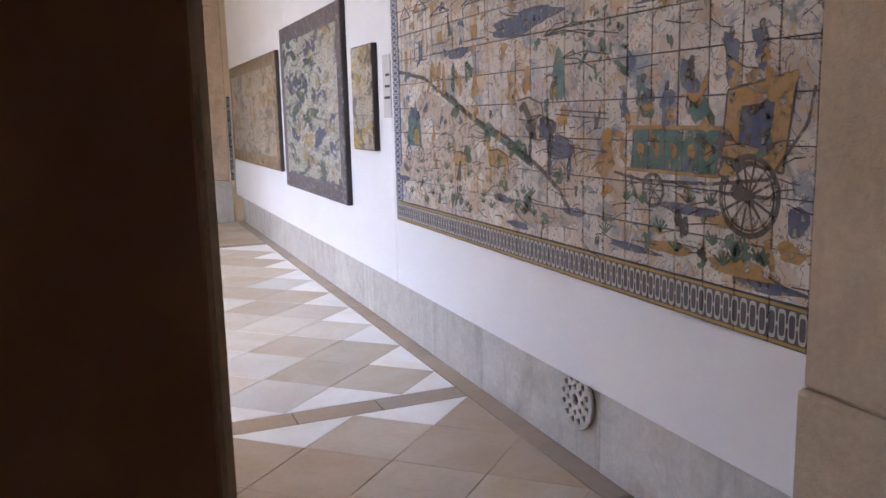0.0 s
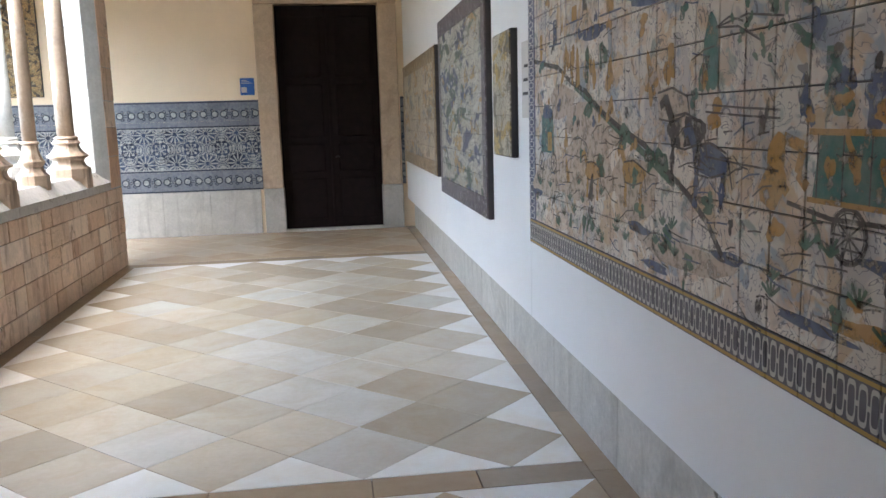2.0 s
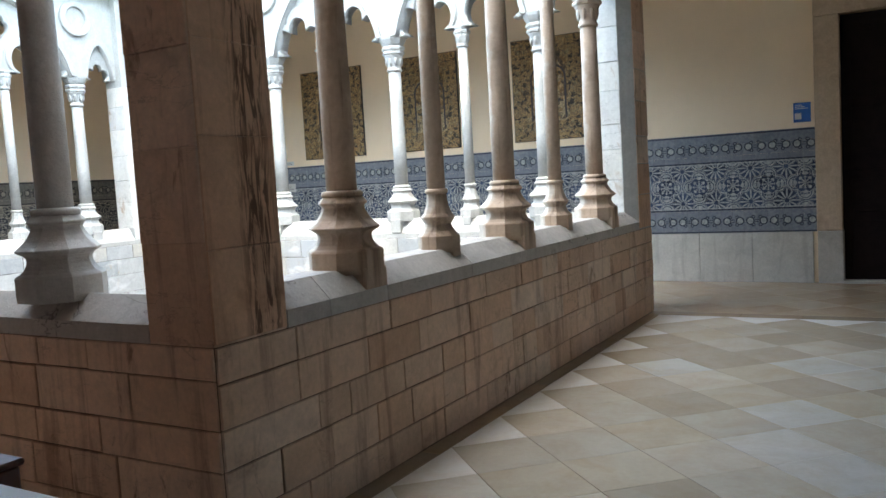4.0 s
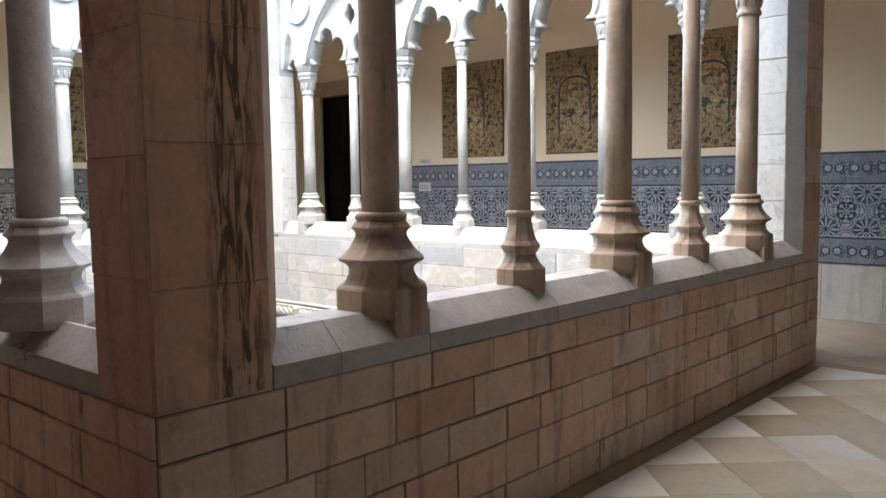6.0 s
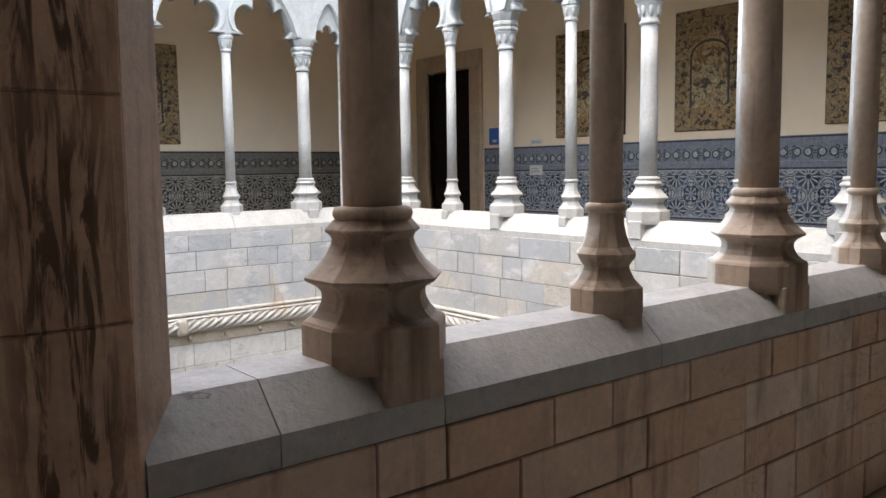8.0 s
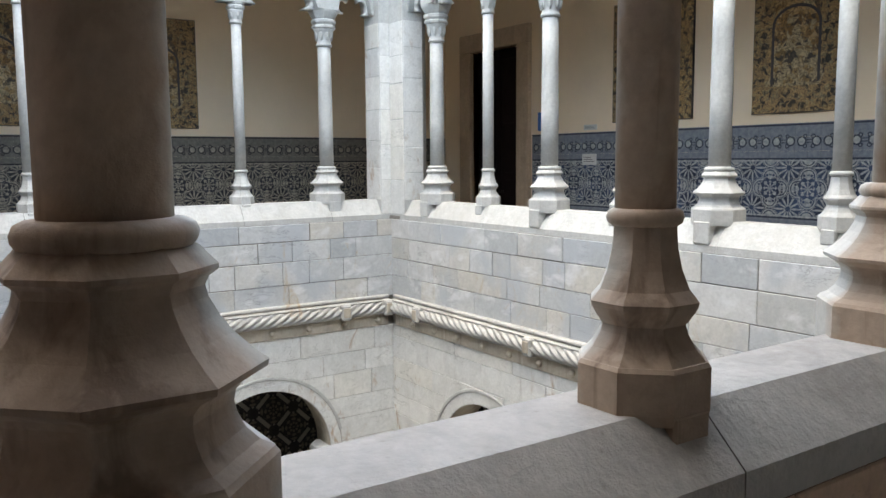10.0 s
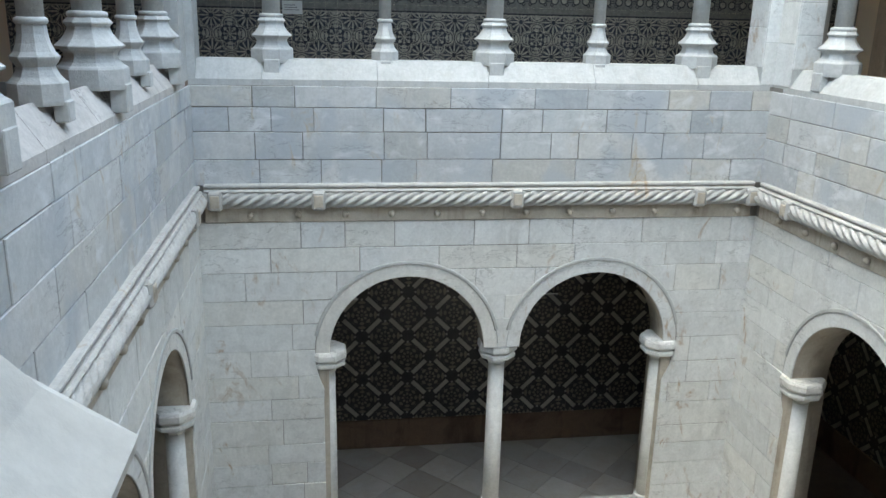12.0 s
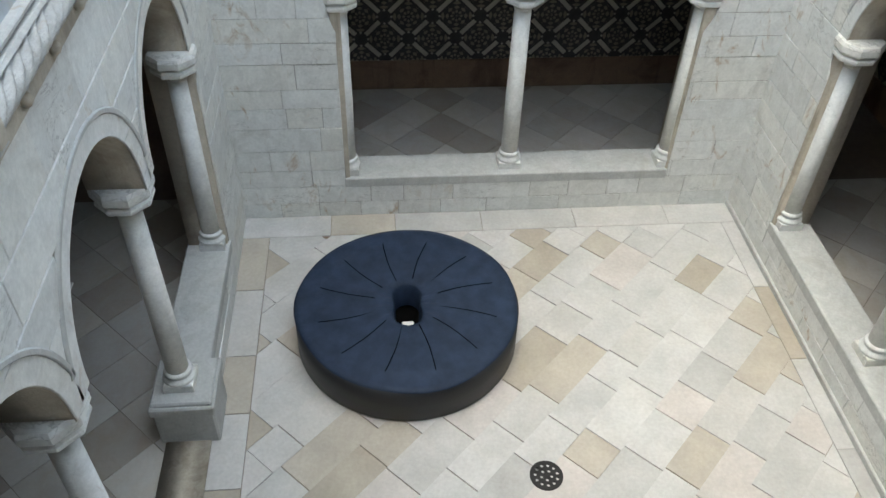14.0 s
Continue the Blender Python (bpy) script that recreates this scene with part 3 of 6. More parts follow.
# out of view; its dark brown is added to cut the bounced light here
wall_south = upper_wall("wall_south", F_SW, WW, EW + 0.5, [(0.09, 1.61, 3.2)], LINING, "dark brown timber-lined wall with a stone doorway", 0.45)
# unseen lobby walls, kept cream to throw door light onto the lining
back_room = setting("wall_lobby", "plain dim lobby behind the doorway", "wall")
boxes("plaster", [((-1.6, SW - 3.6, 0), (-1.4, SW - 0.452, CEIL)), ((-1.4, SW - 3.8, 0), (EW, SW - 3.6, CEIL))], CREAM, back_room)
low_walls = setting("wall_lower_gallery", "dark lower gallery wall faced with diamond tiles", "wall")
box("plinth_west", (WW - 0.3, SW, LOW), (WW + 0.05, NW, -4.03), WARM_CORE, low_walls)
box("tile_field_west", (WW - 0.3, SW, -4.03), (WW + 0.03, NW, -0.62), DIAMOND_Y, low_walls)
box("plinth_north", (WW + 0.05, NW, LOW), (EW, NW + 0.3, -4.03), WARM_CORE, low_walls)
box("tile_field_north", (WW + 0.05, NW + 0.02, -4.03), (EW, NW + 0.3, -0.62), DIAMOND_X, low_walls)
box("plinth_south", (WW + 0.05, SW - 0.3, LOW), (EW, SW, -4.03), WARM_CORE, low_walls)
box("tile_field_south", (WW + 0.05, SW - 0.3, -4.03), (EW, SW - 0.02, -0.62), DIAMOND_X, low_walls)
box("plaster_east", (EW, SW, LOW), (EW + 0.3, NW, -0.62), CREAM, low_walls)


# ---- parapets ----
def prism(name, profile, F, u0, u1, mat, parent=None, label=""):
    """A moulding: a cross-section in depth and height, run along a wall."""
    n = len(profile)
    vs = [F(u, v, d) for u in (u0, u1) for d, v in profile]
    bm = bmesh.new()
    bv = [bm.verts.new(v) for v in vs]
    bm.faces.new(bv[:n])
    bm.faces.new(bv[n:][::-1])
    for i in range(n):
        bm.faces.new((bv[i], bv[n + i], bv[n + (i + 1) % n], bv[(i + 1) % n]))
    return part(name, bm, mat, parent, label)


def column_prism(name, poly, z0, z1, mat, parent=None, label=""):
    vs = [(x, y, z) for z in (z0, z1) for x, y in poly]
    n = len(poly)
    bm = bmesh.new()
    bv = [bm.verts.new(v) for v in vs]
    bm.faces.new(bv[:n][::-1])
    bm.faces.new(bv[n:])
    for i in range(n):
        bm.faces.new((bv[i], bv[(i + 1) % n], bv[n + (i + 1) % n], bv[n + i]))
    return part(name, bm, mat, parent, label)


parapet_east = setting("wall_parapet_east", "low wall of stained warm limestone blocks under a worn grey sill", "parapet wall")
parapet_south = setting("wall_parapet_south", "low wall of dim limestone blocks under a worn grey sill", "parapet wall")
parapet_north = setting("wall_parapet_north", "weathered pale limestone court parapet", "parapet wall")
parapet_west = setting("wall_parapet_west", "weathered pale limestone court parapet with grey patches", "parapet wall")
box("core", (EK, SK, -0.45), (EG, NK, 0.9), WARM_CORE, parapet_east, c=0.001)
boxes("core", [((WG, SG, -0.45), (EG - 0.001, SK, 0.9))], WARM_CORE, parapet_south, c=0.001)
boxes("core", [((WG, NK, -0.45), (EG - 0.001, NG, 0.9))], COURT_CORE, parapet_north, c=0.001)
box("core", (WG, SK, -0.45), (WK, NK, 0.9), COURT_CORE, parapet_west, c=0.001)


def sills(F, depth, cuts, mat, parent, court_low=0.915, gallery=True):
    """Sill stones: a slope to the gallery, a flat top and a slope to the court. Depth runs from the gallery face inwards."""
    prof = [(0.002, 0.9), (0.002, SILL), (-0.11, TOP), (-depth + 0.11, TOP), (-depth - 0.004, court_low), (-depth - 0.004, 0.86), (-depth + 0.02, 0.86), (-depth + 0.02, 0.9)]
    for a, b in zip(cuts, cuts[1:]):
        prism("sill_stone", prof, F, a + 0.002, b - 0.002, mat, parent)


F_NG, F_WG = face("x", NG, 1), face("y", WG, -1)
sills(F_EG, EG - EK, [5.66, 5.97, 6.46, 7.42, 8.40, 9.35, 10.37, 11.05], SILLM, parapet_east)
sills(F_SG, SK - SG, [-8.95, -8.0, -7.1, -6.1, -5.2, -4.2, -3.3, -2.65, -2.02], SILLM, parapet_south)
sills(F_NG, NG - NK, [-8.95, -8.3, -7.35, -6.4, -5.45, -4.5, -3.6, -2.65, -2.02], CARVED, parapet_north)
sills(F_WG, WK - WG, [5.41, 6.1, 7.15, 8.2, 9.25, 10.3, 11.06], CARVED, parapet_west)

rng = random.Random(4)
ashlar(parapet_east, F_EG, SG, NG, 0.0, 0.9, 0.2, (0.22, 0.62), WARM, rng, 0.010, gaps=(0.002, 0.0048))
ashlar(parapet_south, F_SG, -5.4, EG, 0.0, 0.9, 0.2, (0.25, 0.7), WARM, rng, 0.010, gaps=(0.002, 0.0048))

# corner piers
piers = {
    "southeast": [(EG, SG), (EG, 5.651), (EG - 0.11, 5.76), (EK, 5.76), (EK, SK + 0.0), (-2.13, SK), (-2.13, SG + 0.11), (-2.02, SG)],
    "northeast": [(EG, NG), (-2.02, NG), (-2.13, NG - 0.11), (-2.13, NK), (EK, NK), (EK, 10.94), (EG - 0.11, 10.94), (EG, 11.05)],
    "northwest": [(WG, NG), (WG, 11.06), (WG + 0.11, 10.95), (WK, 10.95), (WK, NK), (-8.845, NK), (-8.845, NG - 0.11), (-8.95, NG)],
    "southwest": [(WG, SG), (WG, 5.41), (WG + 0.11, 5.518), (WK, 5.518), (WK, SK), (-8.845, SK), (-8.845, SG + 0.11), (-8.95, SG)],
}
pier_of = {}
for side, poly in piers.items():
    warm = side in ("southeast", "northeast")
    p = setting("wall_pier_" + side, "stone corner pier with brown water stains" if warm else "pale limestone corner pier", "pier")
    column_prism("shaft", poly, 0.9, CEIL, WARM if side == "southeast" else CARVED, p)
    pier_of[side] = p
ashlar(pier_of["southeast"], F_EG, SG, 5.649, 0.91, CEIL, 0.42, (0.44, 0.45), PIERM, rng, 0.006, gaps=(0.0006, 0.0014))
ashlar(pier_of["southeast"], F_SG, -2.02, EG, 0.91, CEIL, 0.42, (0.4, 0.41), WARM, rng, 0.006, gaps=(0.0006, 0.0014))
ashlar(pier_of["northeast"], F_EG, 11.052, NG, 0.91, CEIL, 0.34, (0.44, 0.45), WARM, rng, 0.006)
F_NEJ = face("x", 10.94, -1)
ashlar(pier_of["northeast"], F_NEJ, EK, EG - 0.11, TOP, CEIL, 0.3, (0.3, 0.31), LOWER, rng, 0.006)
ashlar(pier_of["northwest"], F_W, 10.952, NK, 0.92, 3.15, 0.36, (0.3, 0.31), LOWER, rng, 0.005)
ashlar(pier_of["northwest"], F_N, WK, -8.847, 0.92, 3.15, 0.36, (0.3, 0.31), LOWER, rng, 0.005)
F_NWS, F_NWE = face("x", 10.95, -1), face("y", -8.845, 1)
ashlar(pier_of["northwest"], F_NWS, WG + 0.11, WK, TOP, 3.15, 0.36, (0.3, 0.31), LOWER, rng, 0.004)
ashlar(pier_of["northwest"], F_NWE, NK, NG - 0.11, TOP, 3.15, 0.36, (0.3, 0.31), LOWER, rng, 0.004)


# ---- columns of the upper arcade ----
def big_column(at, mat, block):
    c = thing("column", "thick limestone column on a flared octagonal base", "column", "arcade columns", at)
    t = math.pi / 8
    lathe("plinth", [(0.200, -0.03), (0.204, 0.0), (0.204, 0.085), (0.196, 0.095)], mat, c, segs=8, smooth=False, turn=t)
    lathe("base", [(0.198, 0.094), (0.178, 0.104), (0.160, 0.122), (0.149, 0.144), (0.146, 0.160), (0.149, 0.174), (0.161, 0.187), (0.180, 0.197), (0.191, 0.203), (0.193, 0.212),
                   (0.172, 0.229), (0.150, 0.250), (0.132, 0.274), (0.119, 0.298), (0.115, 0.314), (0.121, 0.326), (0.133, 0.334), (0.133, 0.341), (0.110, 0.366), (0.098, 0.372)], mat, c, segs=8, smooth=False, turn=t)
    lathe("ring", [(0.092, 0.364), (0.104, 0.367), (0.110, 0.376), (0.111, 0.385), (0.107, 0.395), (0.096, 0.401), (0.08, 0.403)], mat, c)
    lathe("shaft", [(0.081, 0.400), (0.081, 0.9), (0.077, 1.4), (0.074, 1.765)], mat, c, segs=28)
    cap = lathe("capital", [(0.074, 1.762), (0.090, 1.768), (0.094, 1.782), (0.088, 1.797), (0.078, 1.805), (0.082, 1.85), (0.094, 1.90), (0.112, 1.945), (0.118, 1.955), (0.108, 1.962)], mat, c)
    for i in range(8):
        a = i * math.pi / 4
        lathe("leaf", [(0.008, 1.83), (0.02, 1.87), (0.024, 1.91), (0.014, 1.94), (0.004, 1.945)], mat, cap, segs=6, at=(0.088 * math.cos(a), 0.088 * math.sin(a), 0))
    lathe("abacus", [(0.118, 1.955), (0.136, 1.97), (0.139, 1.99), (0.125, 2.003), (0.131, 2.015), (0.143, 2.03), (0.143, 2.055), (0.126, 2.068)], mat, c, segs=8, smooth=False, turn=t)
    lathe("impost", [(0.12, 2.066), (0.14, 2.09), (0.165, 2.14), (0.172, 2.17)], mat, c, segs=8, smooth=False, turn=t)
    for lo, hi in block:
        box("console_block", lo, hi, mat, c, c=0.006)
    return c


def small_column(at, mat, block):
    c = thing("colonnette", "slender limestone colonnette on an octagonal base", "column", "arcade colonnettes", at)
    t = math.pi / 8
    lathe("plinth", [(0.130, -0.02), (0.134, 0.0), (0.134, 0.08), (0.128, 0.088)], mat, c, segs=8, smooth=False, turn=t)
    lathe("base", [(0.125, 0.087), (0.104, 0.11), (0.088, 0.14), (0.084, 0.155), (0.10, 0.178), (0.107, 0.19), (0.109, 0.2), (0.09, 0.222), (0.075, 0.26), (0.066, 0.30), (0.063, 0.345)], mat, c, segs=8, smooth=False, turn=t)
    lathe("ring", [(0.062, 0.342), (0.071, 0.348), (0.074, 0.358), (0.071, 0.37), (0.06, 0.376)], mat, c)
    lathe("shaft", [(0.058, 0.372), (0.058, 1.2), (0.054, 1.93)], mat, c)
    cap = lathe("capital", [(0.055, 1.93), (0.068, 1.938), (0.071, 1.95), (0.064, 1.962), (0.062, 1.985), (0.075, 2.04), (0.086, 2.075), (0.08, 2.083)], mat, c)
    for i in range(6):
        a = i * math.pi / 3
        lathe("leaf", [(0.006, 1.98), (0.016, 2.01), (0.018, 2.04), (0.004, 2.07)], mat, cap, segs=6, at=(0.064 * math.cos(a), 0.064 * math.sin(a), 0))
    lathe("abacus", [(0.085, 2.08), (0.098, 2.092), (0.10, 2.115), (0.086, 2.13), (0.093, 2.145), (0.097, 2.17)], mat, c, segs=8, smooth=False, turn=t)
    for lo, hi in block:
        box("console_block", lo, hi, mat, c, c=0.006)
    return c


def arcade_columns(spots, mat, flip, block=0):
    b = s = None
    for i, (x, y) in enumerate(spots):
        m = pose(x, y, TOP, 0, 0, flip)
        if i % 2 == 0:
            if b is None:
                b = big_column((0, 0, TOP), mat, [((0.10, -0.098, -0.112), (0.189, 0.098, 0.0)), ((-0.196, -0.072, -0.165), (-0.10, 0.072, 0.0))][block:])
                b.matrix_basis = m
            else:
                copy_thing(b, m)
        else:
            if s is None:
                s = small_column((0, 0, TOP), mat, [((0.07, -0.05, -0.07), (0.126, 0.05, 0.0)), ((-0.14, -0.05, -0.10), (-0.07, 0.05, 0.0))][block:])
                s.matrix_basis = m
            else:
                copy_thing(s, m)


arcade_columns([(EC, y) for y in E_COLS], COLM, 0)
arcade_columns([(WC, y) for y in W_COLS], CARVED, 180, 1)
arcade_columns([(x, NC) for x in N_COLS], CARVED, 90, 1)
arcade_columns([(x, SC) for x in N_COLS], CARVED, 270, 1)


# ---- tracery of the upper arcade ----
SPRING = 3.255


def foil_arch(u0, u1, v, rise):
    """Points of a trefoil arch from u0 to u1, with cusps between its lobes."""
    c, a = (u0 + u1) / 2, (u1 - u0) / 2
    pts = []
    for i in range(37):
        th = math.pi * (1 - i / 36)
        r = a * (0.76 + 0.30 * abs(math.sin(3 * th)) ** 0.6)
        pts.append((c + min(a, max(-a, r * math.cos(th))), v + rise * r * math.sin(th)))
    return pts


def pointed(u0, u1, v, rise, steps=20):
    c, a = (u0 + u1) / 2, (u1 - u0) / 2
    return [(c + a * t, v + rise * (1 - abs(t) ** 1.8) ** 0.75) for t in (-1 + 2 * i / steps for i in range(steps + 1))]


def tracery(name, F, mid, cols, lo, hi, label, front):
    t = setting(name, label, "arcade wall")
    d0, d1 = mid - 0.12, mid + 0.12
    ends = [(lo, cols[0], True), (cols[-1], hi, False)]
    for a, b, first in ends:
        u0, u1 = (a, b - 0.13) if first else (a + 0.13, b)
        ring = [(a, SPRING - (0.1 if first else 0)), *([(a, SPRING)] if first else [(u0, SPRING)])]
        arch = pointed(u0 + (0.02 if first else 0), u1 - (0 if first else 0.02), SPRING, 0.48)
        plate("lancet_arch", [(a, SPRING), *arch, (b, SPRING), (b, CEIL), (a, CEIL)], [], F, d0, d1, CARVED, t, bevel=0.012)
        cusp = foil_arch(u0 + 0.04, u1 - 0.04, SPRING, 1.1)
        plate("lancet_cusps", [(u0 - 0.01, SPRING), *cusp, (u1 + 0.01, SPRING), *pointed(u0 - 0.01, u1 + 0.01, SPRING, 0.53)[::-1][1:-1]], [], F, mid - 0.04, mid + 0.04, CARVED, t, bevel=0.01)
    for k in range(0, len(cols) - 2, 2):
        a, s, b = cols[k:k + 3]
        big = pointed(a + 0.13, b - 0.13, SPRING, 0.92, 32)
        plate("great_arch", [(a, SPRING), *big, (b, SPRING), (b, CEIL), (a, CEIL)], [], F, d0, d1, CARVED, t, bevel=0.015)
        band("arch_moulding", pointed(a + 0.08, b - 0.08, SPRING + 0.01, 0.99, 32), pointed(a + 0.135, b - 0.135, SPRING + 0.01, 0.915, 32), F, d1 if front > 0 else d0, (d1 + 0.03) if front > 0 else d0 - 0.03, CARVED, t)
        for e in (0.0, 0.03):
            w = 0.05 - e * 0.7
            one, two = foil_arch(a + 0.14 + e, s - 0.07 - e, SPRING, 1.16), foil_arch(s + 0.07 + e, b - 0.14 - e, SPRING, 1.16)
            hole = [(s + 0.085 * math.cos(x) * (1 + 0.35 * abs(math.cos(2 * x))), SPRING + 0.56 + 0.12 * math.sin(x) * (1 + 0.35 * abs(math.cos(2 * x)))) for x in (2 * math.pi * i / 24 for i in range(24))]
            if e:
                plate("tracery_rib", [(a + 0.12, SPRING), *foil_arch(a + 0.14, s - 0.07, SPRING, 1.16), (s - 0.055, SPRING), (s + 0.055, SPRING), *foil_arch(s + 0.07, b - 0.14, SPRING, 1.16), (b - 0.12, SPRING), *foil_arch(s + 0.02, b - 0.09, SPRING, 1.26)[::-1], *foil_arch(a + 0.09, s - 0.02, SPRING, 1.26)[::-1]], [], F, mid - 0.085, mid + 0.085, CARVED, t, bevel=0.012)
            else:
                plate("tracery_web", [(a + 0.11, SPRING), *one, (s - 0.06, SPRING), (s + 0.06, SPRING), *two, (b - 0.11, SPRING), *pointed(a + 0.11, b - 0.11, SPRING, 0.95, 32)[::-1][1:-1]], [hole], F, mid - 0.05, mid + 0.05, CARVED, t, bevel=0.012)
    f = d1 if front > 0 else d0
    for b in cols[::2]:
        ring = [(b + 0.23 * math.cos(x), 4.05 + 0.23 * math.sin(x)) for x in (2 * math.pi * i / 28 for i in range(28))]
        inner = [(b + 0.17 * math.cos(x), 4.05 + 0.17 * math.sin(x)) for x in (2 * math.pi * i / 28 for i in range(28))]
        plate("roundel_ring", ring, [inner], F, f - 0.01 * front, f + 0.045 * front, CARVED, t, bevel=0.012)
    return t


tracery("wall_tracery_west", F_W, WC - WK, W_COLS, 5.518, 10.95, "pale carved limestone arcade with cusped arches", 1)
tracery("wall_tracery_north", F_N, NK - NC, N_COLS, -8.845, -2.13, "pale carved limestone arcade with cusped arches", 1)
tracery("wall_tracery_south", F_S, SC - SK, N_COLS, -8.845, -2.13, "pale carved limestone arcade with cusped arches", 1)
tracery("wall_tracery_east", F_EG, EC - EG, E_COLS, 5.76, 10.94, "carved limestone arcade with cusped arches", -1)
cornice = setting("trim_cornice", "plain stone cornice round the court", "cornice")
boxes("cornice", [((WG, NK - 0.08, CEIL), (EG, NK + 0.12, ROOF)), ((WG, SK - 0.12, CEIL), (EG, SK + 0.08, ROOF)), ((WK - 0.12, SK + 0.08, CEIL), (WK + 0.08, NK - 0.08, ROOF)), ((EK - 0.08, SK + 0.08, CEIL), (EK + 0.12, NK - 0.08, ROOF))], CARVED, cornice, c=0.03)


# ---- court walls ----
def twisted_rope(F, u0, u1, v, d, mat, parent, hand):
    vs, fs, seg = [], [], 30
    steps = int((u1 - u0) / 0.014)
    for i in range(steps + 1):
        u = u0 + (u1 - u0) * i / steps
        for k in range(seg):
            a = 2 * math.pi * k / seg
            r = 0.046 + 0.040 * abs(math.sin(3.0 * a + hand * u * 27.0)) ** 0.75
            vs.append(F(u, v + r * math.sin(a), d + r * math.cos(a)))
    for i in range(steps):
        for k in range(seg):
            j = (k + 1) % seg
            fs.append((i * seg + k, i * seg + j, (i + 1) * seg + j, (i + 1) * seg + k))
    me = mesh_of("rope", vs, fs, mat, True)
    bm = bmesh.new()
    bm.from_mesh(me)
    bmesh.ops.recalc_face_normals(bm, faces=bm.faces)
    bm.to_mesh(me)
    bm.free()
    return put("rope", me, parent, "twisted stone rope moulding")


def fbox(name, F, u0, u1, v0, v1, d0, d1, mat, parent, c=0.006, label=""):
    p, q = F(u0, v0, d0), F(u1, v1, d1)
    return box(name, [min(a, b) for a, b in zip(p, q)], [max(a, b) for a, b in zip(p, q)], mat, parent, label, c)


def string_course(name, F, u0, u1, clasps, step, hand):
    s = thing(name, "twisted stone rope string course with clasps and studs", "moulding", "rope string courses")
    fbox("fillet", F, u0, u1, -0.085, -0.045, -0.002, 0.062, ROPE, s, 0.012)
    fbox("fillet", F, u0, u1, -0.128, -0.094, -0.002, 0.085, ROPE, s, 0.014)
    fbox("cove", F, u0, u1, -0.10, -0.08, -0.002, 0.040, SOFFIT, s, 0.004)
    fbox("frieze", F, u0, u1, -0.42, -0.27, -0.002, 0.030, SOFFIT, s, 0.008)
    twisted_rope(F, u0, u1, -0.195, 0.04, ROPE, s, hand)
    for u in clasps:
        fbox("clasp", F, u - 0.065, u + 0.065, -0.29, -0.105, 0.0, 0.132, ROPE, s, 0.02)
        fbox("clasp_boss", F, u - 0.042, u + 0.042, -0.255, -0.14, 0.125, 0.140, SOFFIT, s, 0.006)
    u = u0 + step * 0.95
    while u < u1 - 0.1:
        x, y, z = F(u, -0.345, 0.045)
        lathe("stud", [(0.004, -0.033), (0.022, -0.027), (0.033, -0.008), (0.034, 0.006), (0.024, 0.025), (0.004, 0.034)], SOFFIT, s, segs=10, at=(x, y, z))
        u += step
    return s


string_course("string_course", F_W, SK + 0.08, NK - 0.08, [5.64, 6.59, 8.51, 10.40, 10.97], 0.445, -1)
string_course("string_course", F_N, WK + 0.1, EK, [-8.46, -6.5, -4.6, -2.7], 0.445, 1)
string_course("string_course", F_S, WK + 0.1, EK, [-8.46, -6.5, -4.6, -2.7], 0.445, 1)

ashlar(parapet_west, F_W, SK, NK, -0.065, 0.86, 0.25, (0.28, 0.85), COURT, random.Random(11), 0.012)
ashlar(parapet_north, F_N, WK, EK, -0.065, 0.86, 0.25, (0.28, 0.85), COURT, random.Random(12), 0.012)
ashlar(parapet_south, F_S, WK, EK, -0.065, 0.86, 0.25, (0.28, 0.85), COURT, random.Random(13), 0.012)

IMP, R, SEAT = -1.79, 0.80, -3.93


def low_column(at, mat, half=False):
    c = thing("court_column", "slim limestone column with a moulded octagonal capital", "column", "court columns", at)
    h = IMP - SEAT
    if not half:
        lathe("plinth", [(0.175, 0), (0.175, 0.075), (0.165, 0.085)], mat, c, segs=4, smooth=False, turn=math.pi / 4)
    else:
        lathe("plinth", [(0.17, 0), (0.17, 0.075), (0.16, 0.085)], mat, c, segs=4, smooth=False, turn=math.pi / 4)
    lathe("base", [(0.13, 0.08), (0.138, 0.1), (0.13, 0.122), (0.108, 0.135), (0.104, 0.152), (0.118, 0.168), (0.112, 0.188), (0.092, 0.2)], mat, c)
    lathe("shaft", [(0.092, 0.198), (0.092, 0.8), (0.085, h - 0.26)], mat, c)
    lathe("capital", [(0.085, h - 0.262), (0.099, h - 0.25), (0.09, h - 0.235), (0.125, h - 0.195), (0.19, h - 0.175), (0.2, h - 0.16), (0.2, h - 0.135), (0.178, h - 0.12), (0.205, h - 0.095), (0.215, h - 0.08), (0.215, h - 0.03), (0.2, h - 0.002)], mat, c, segs=8, smooth=False, turn=math.pi / 8)
    return c


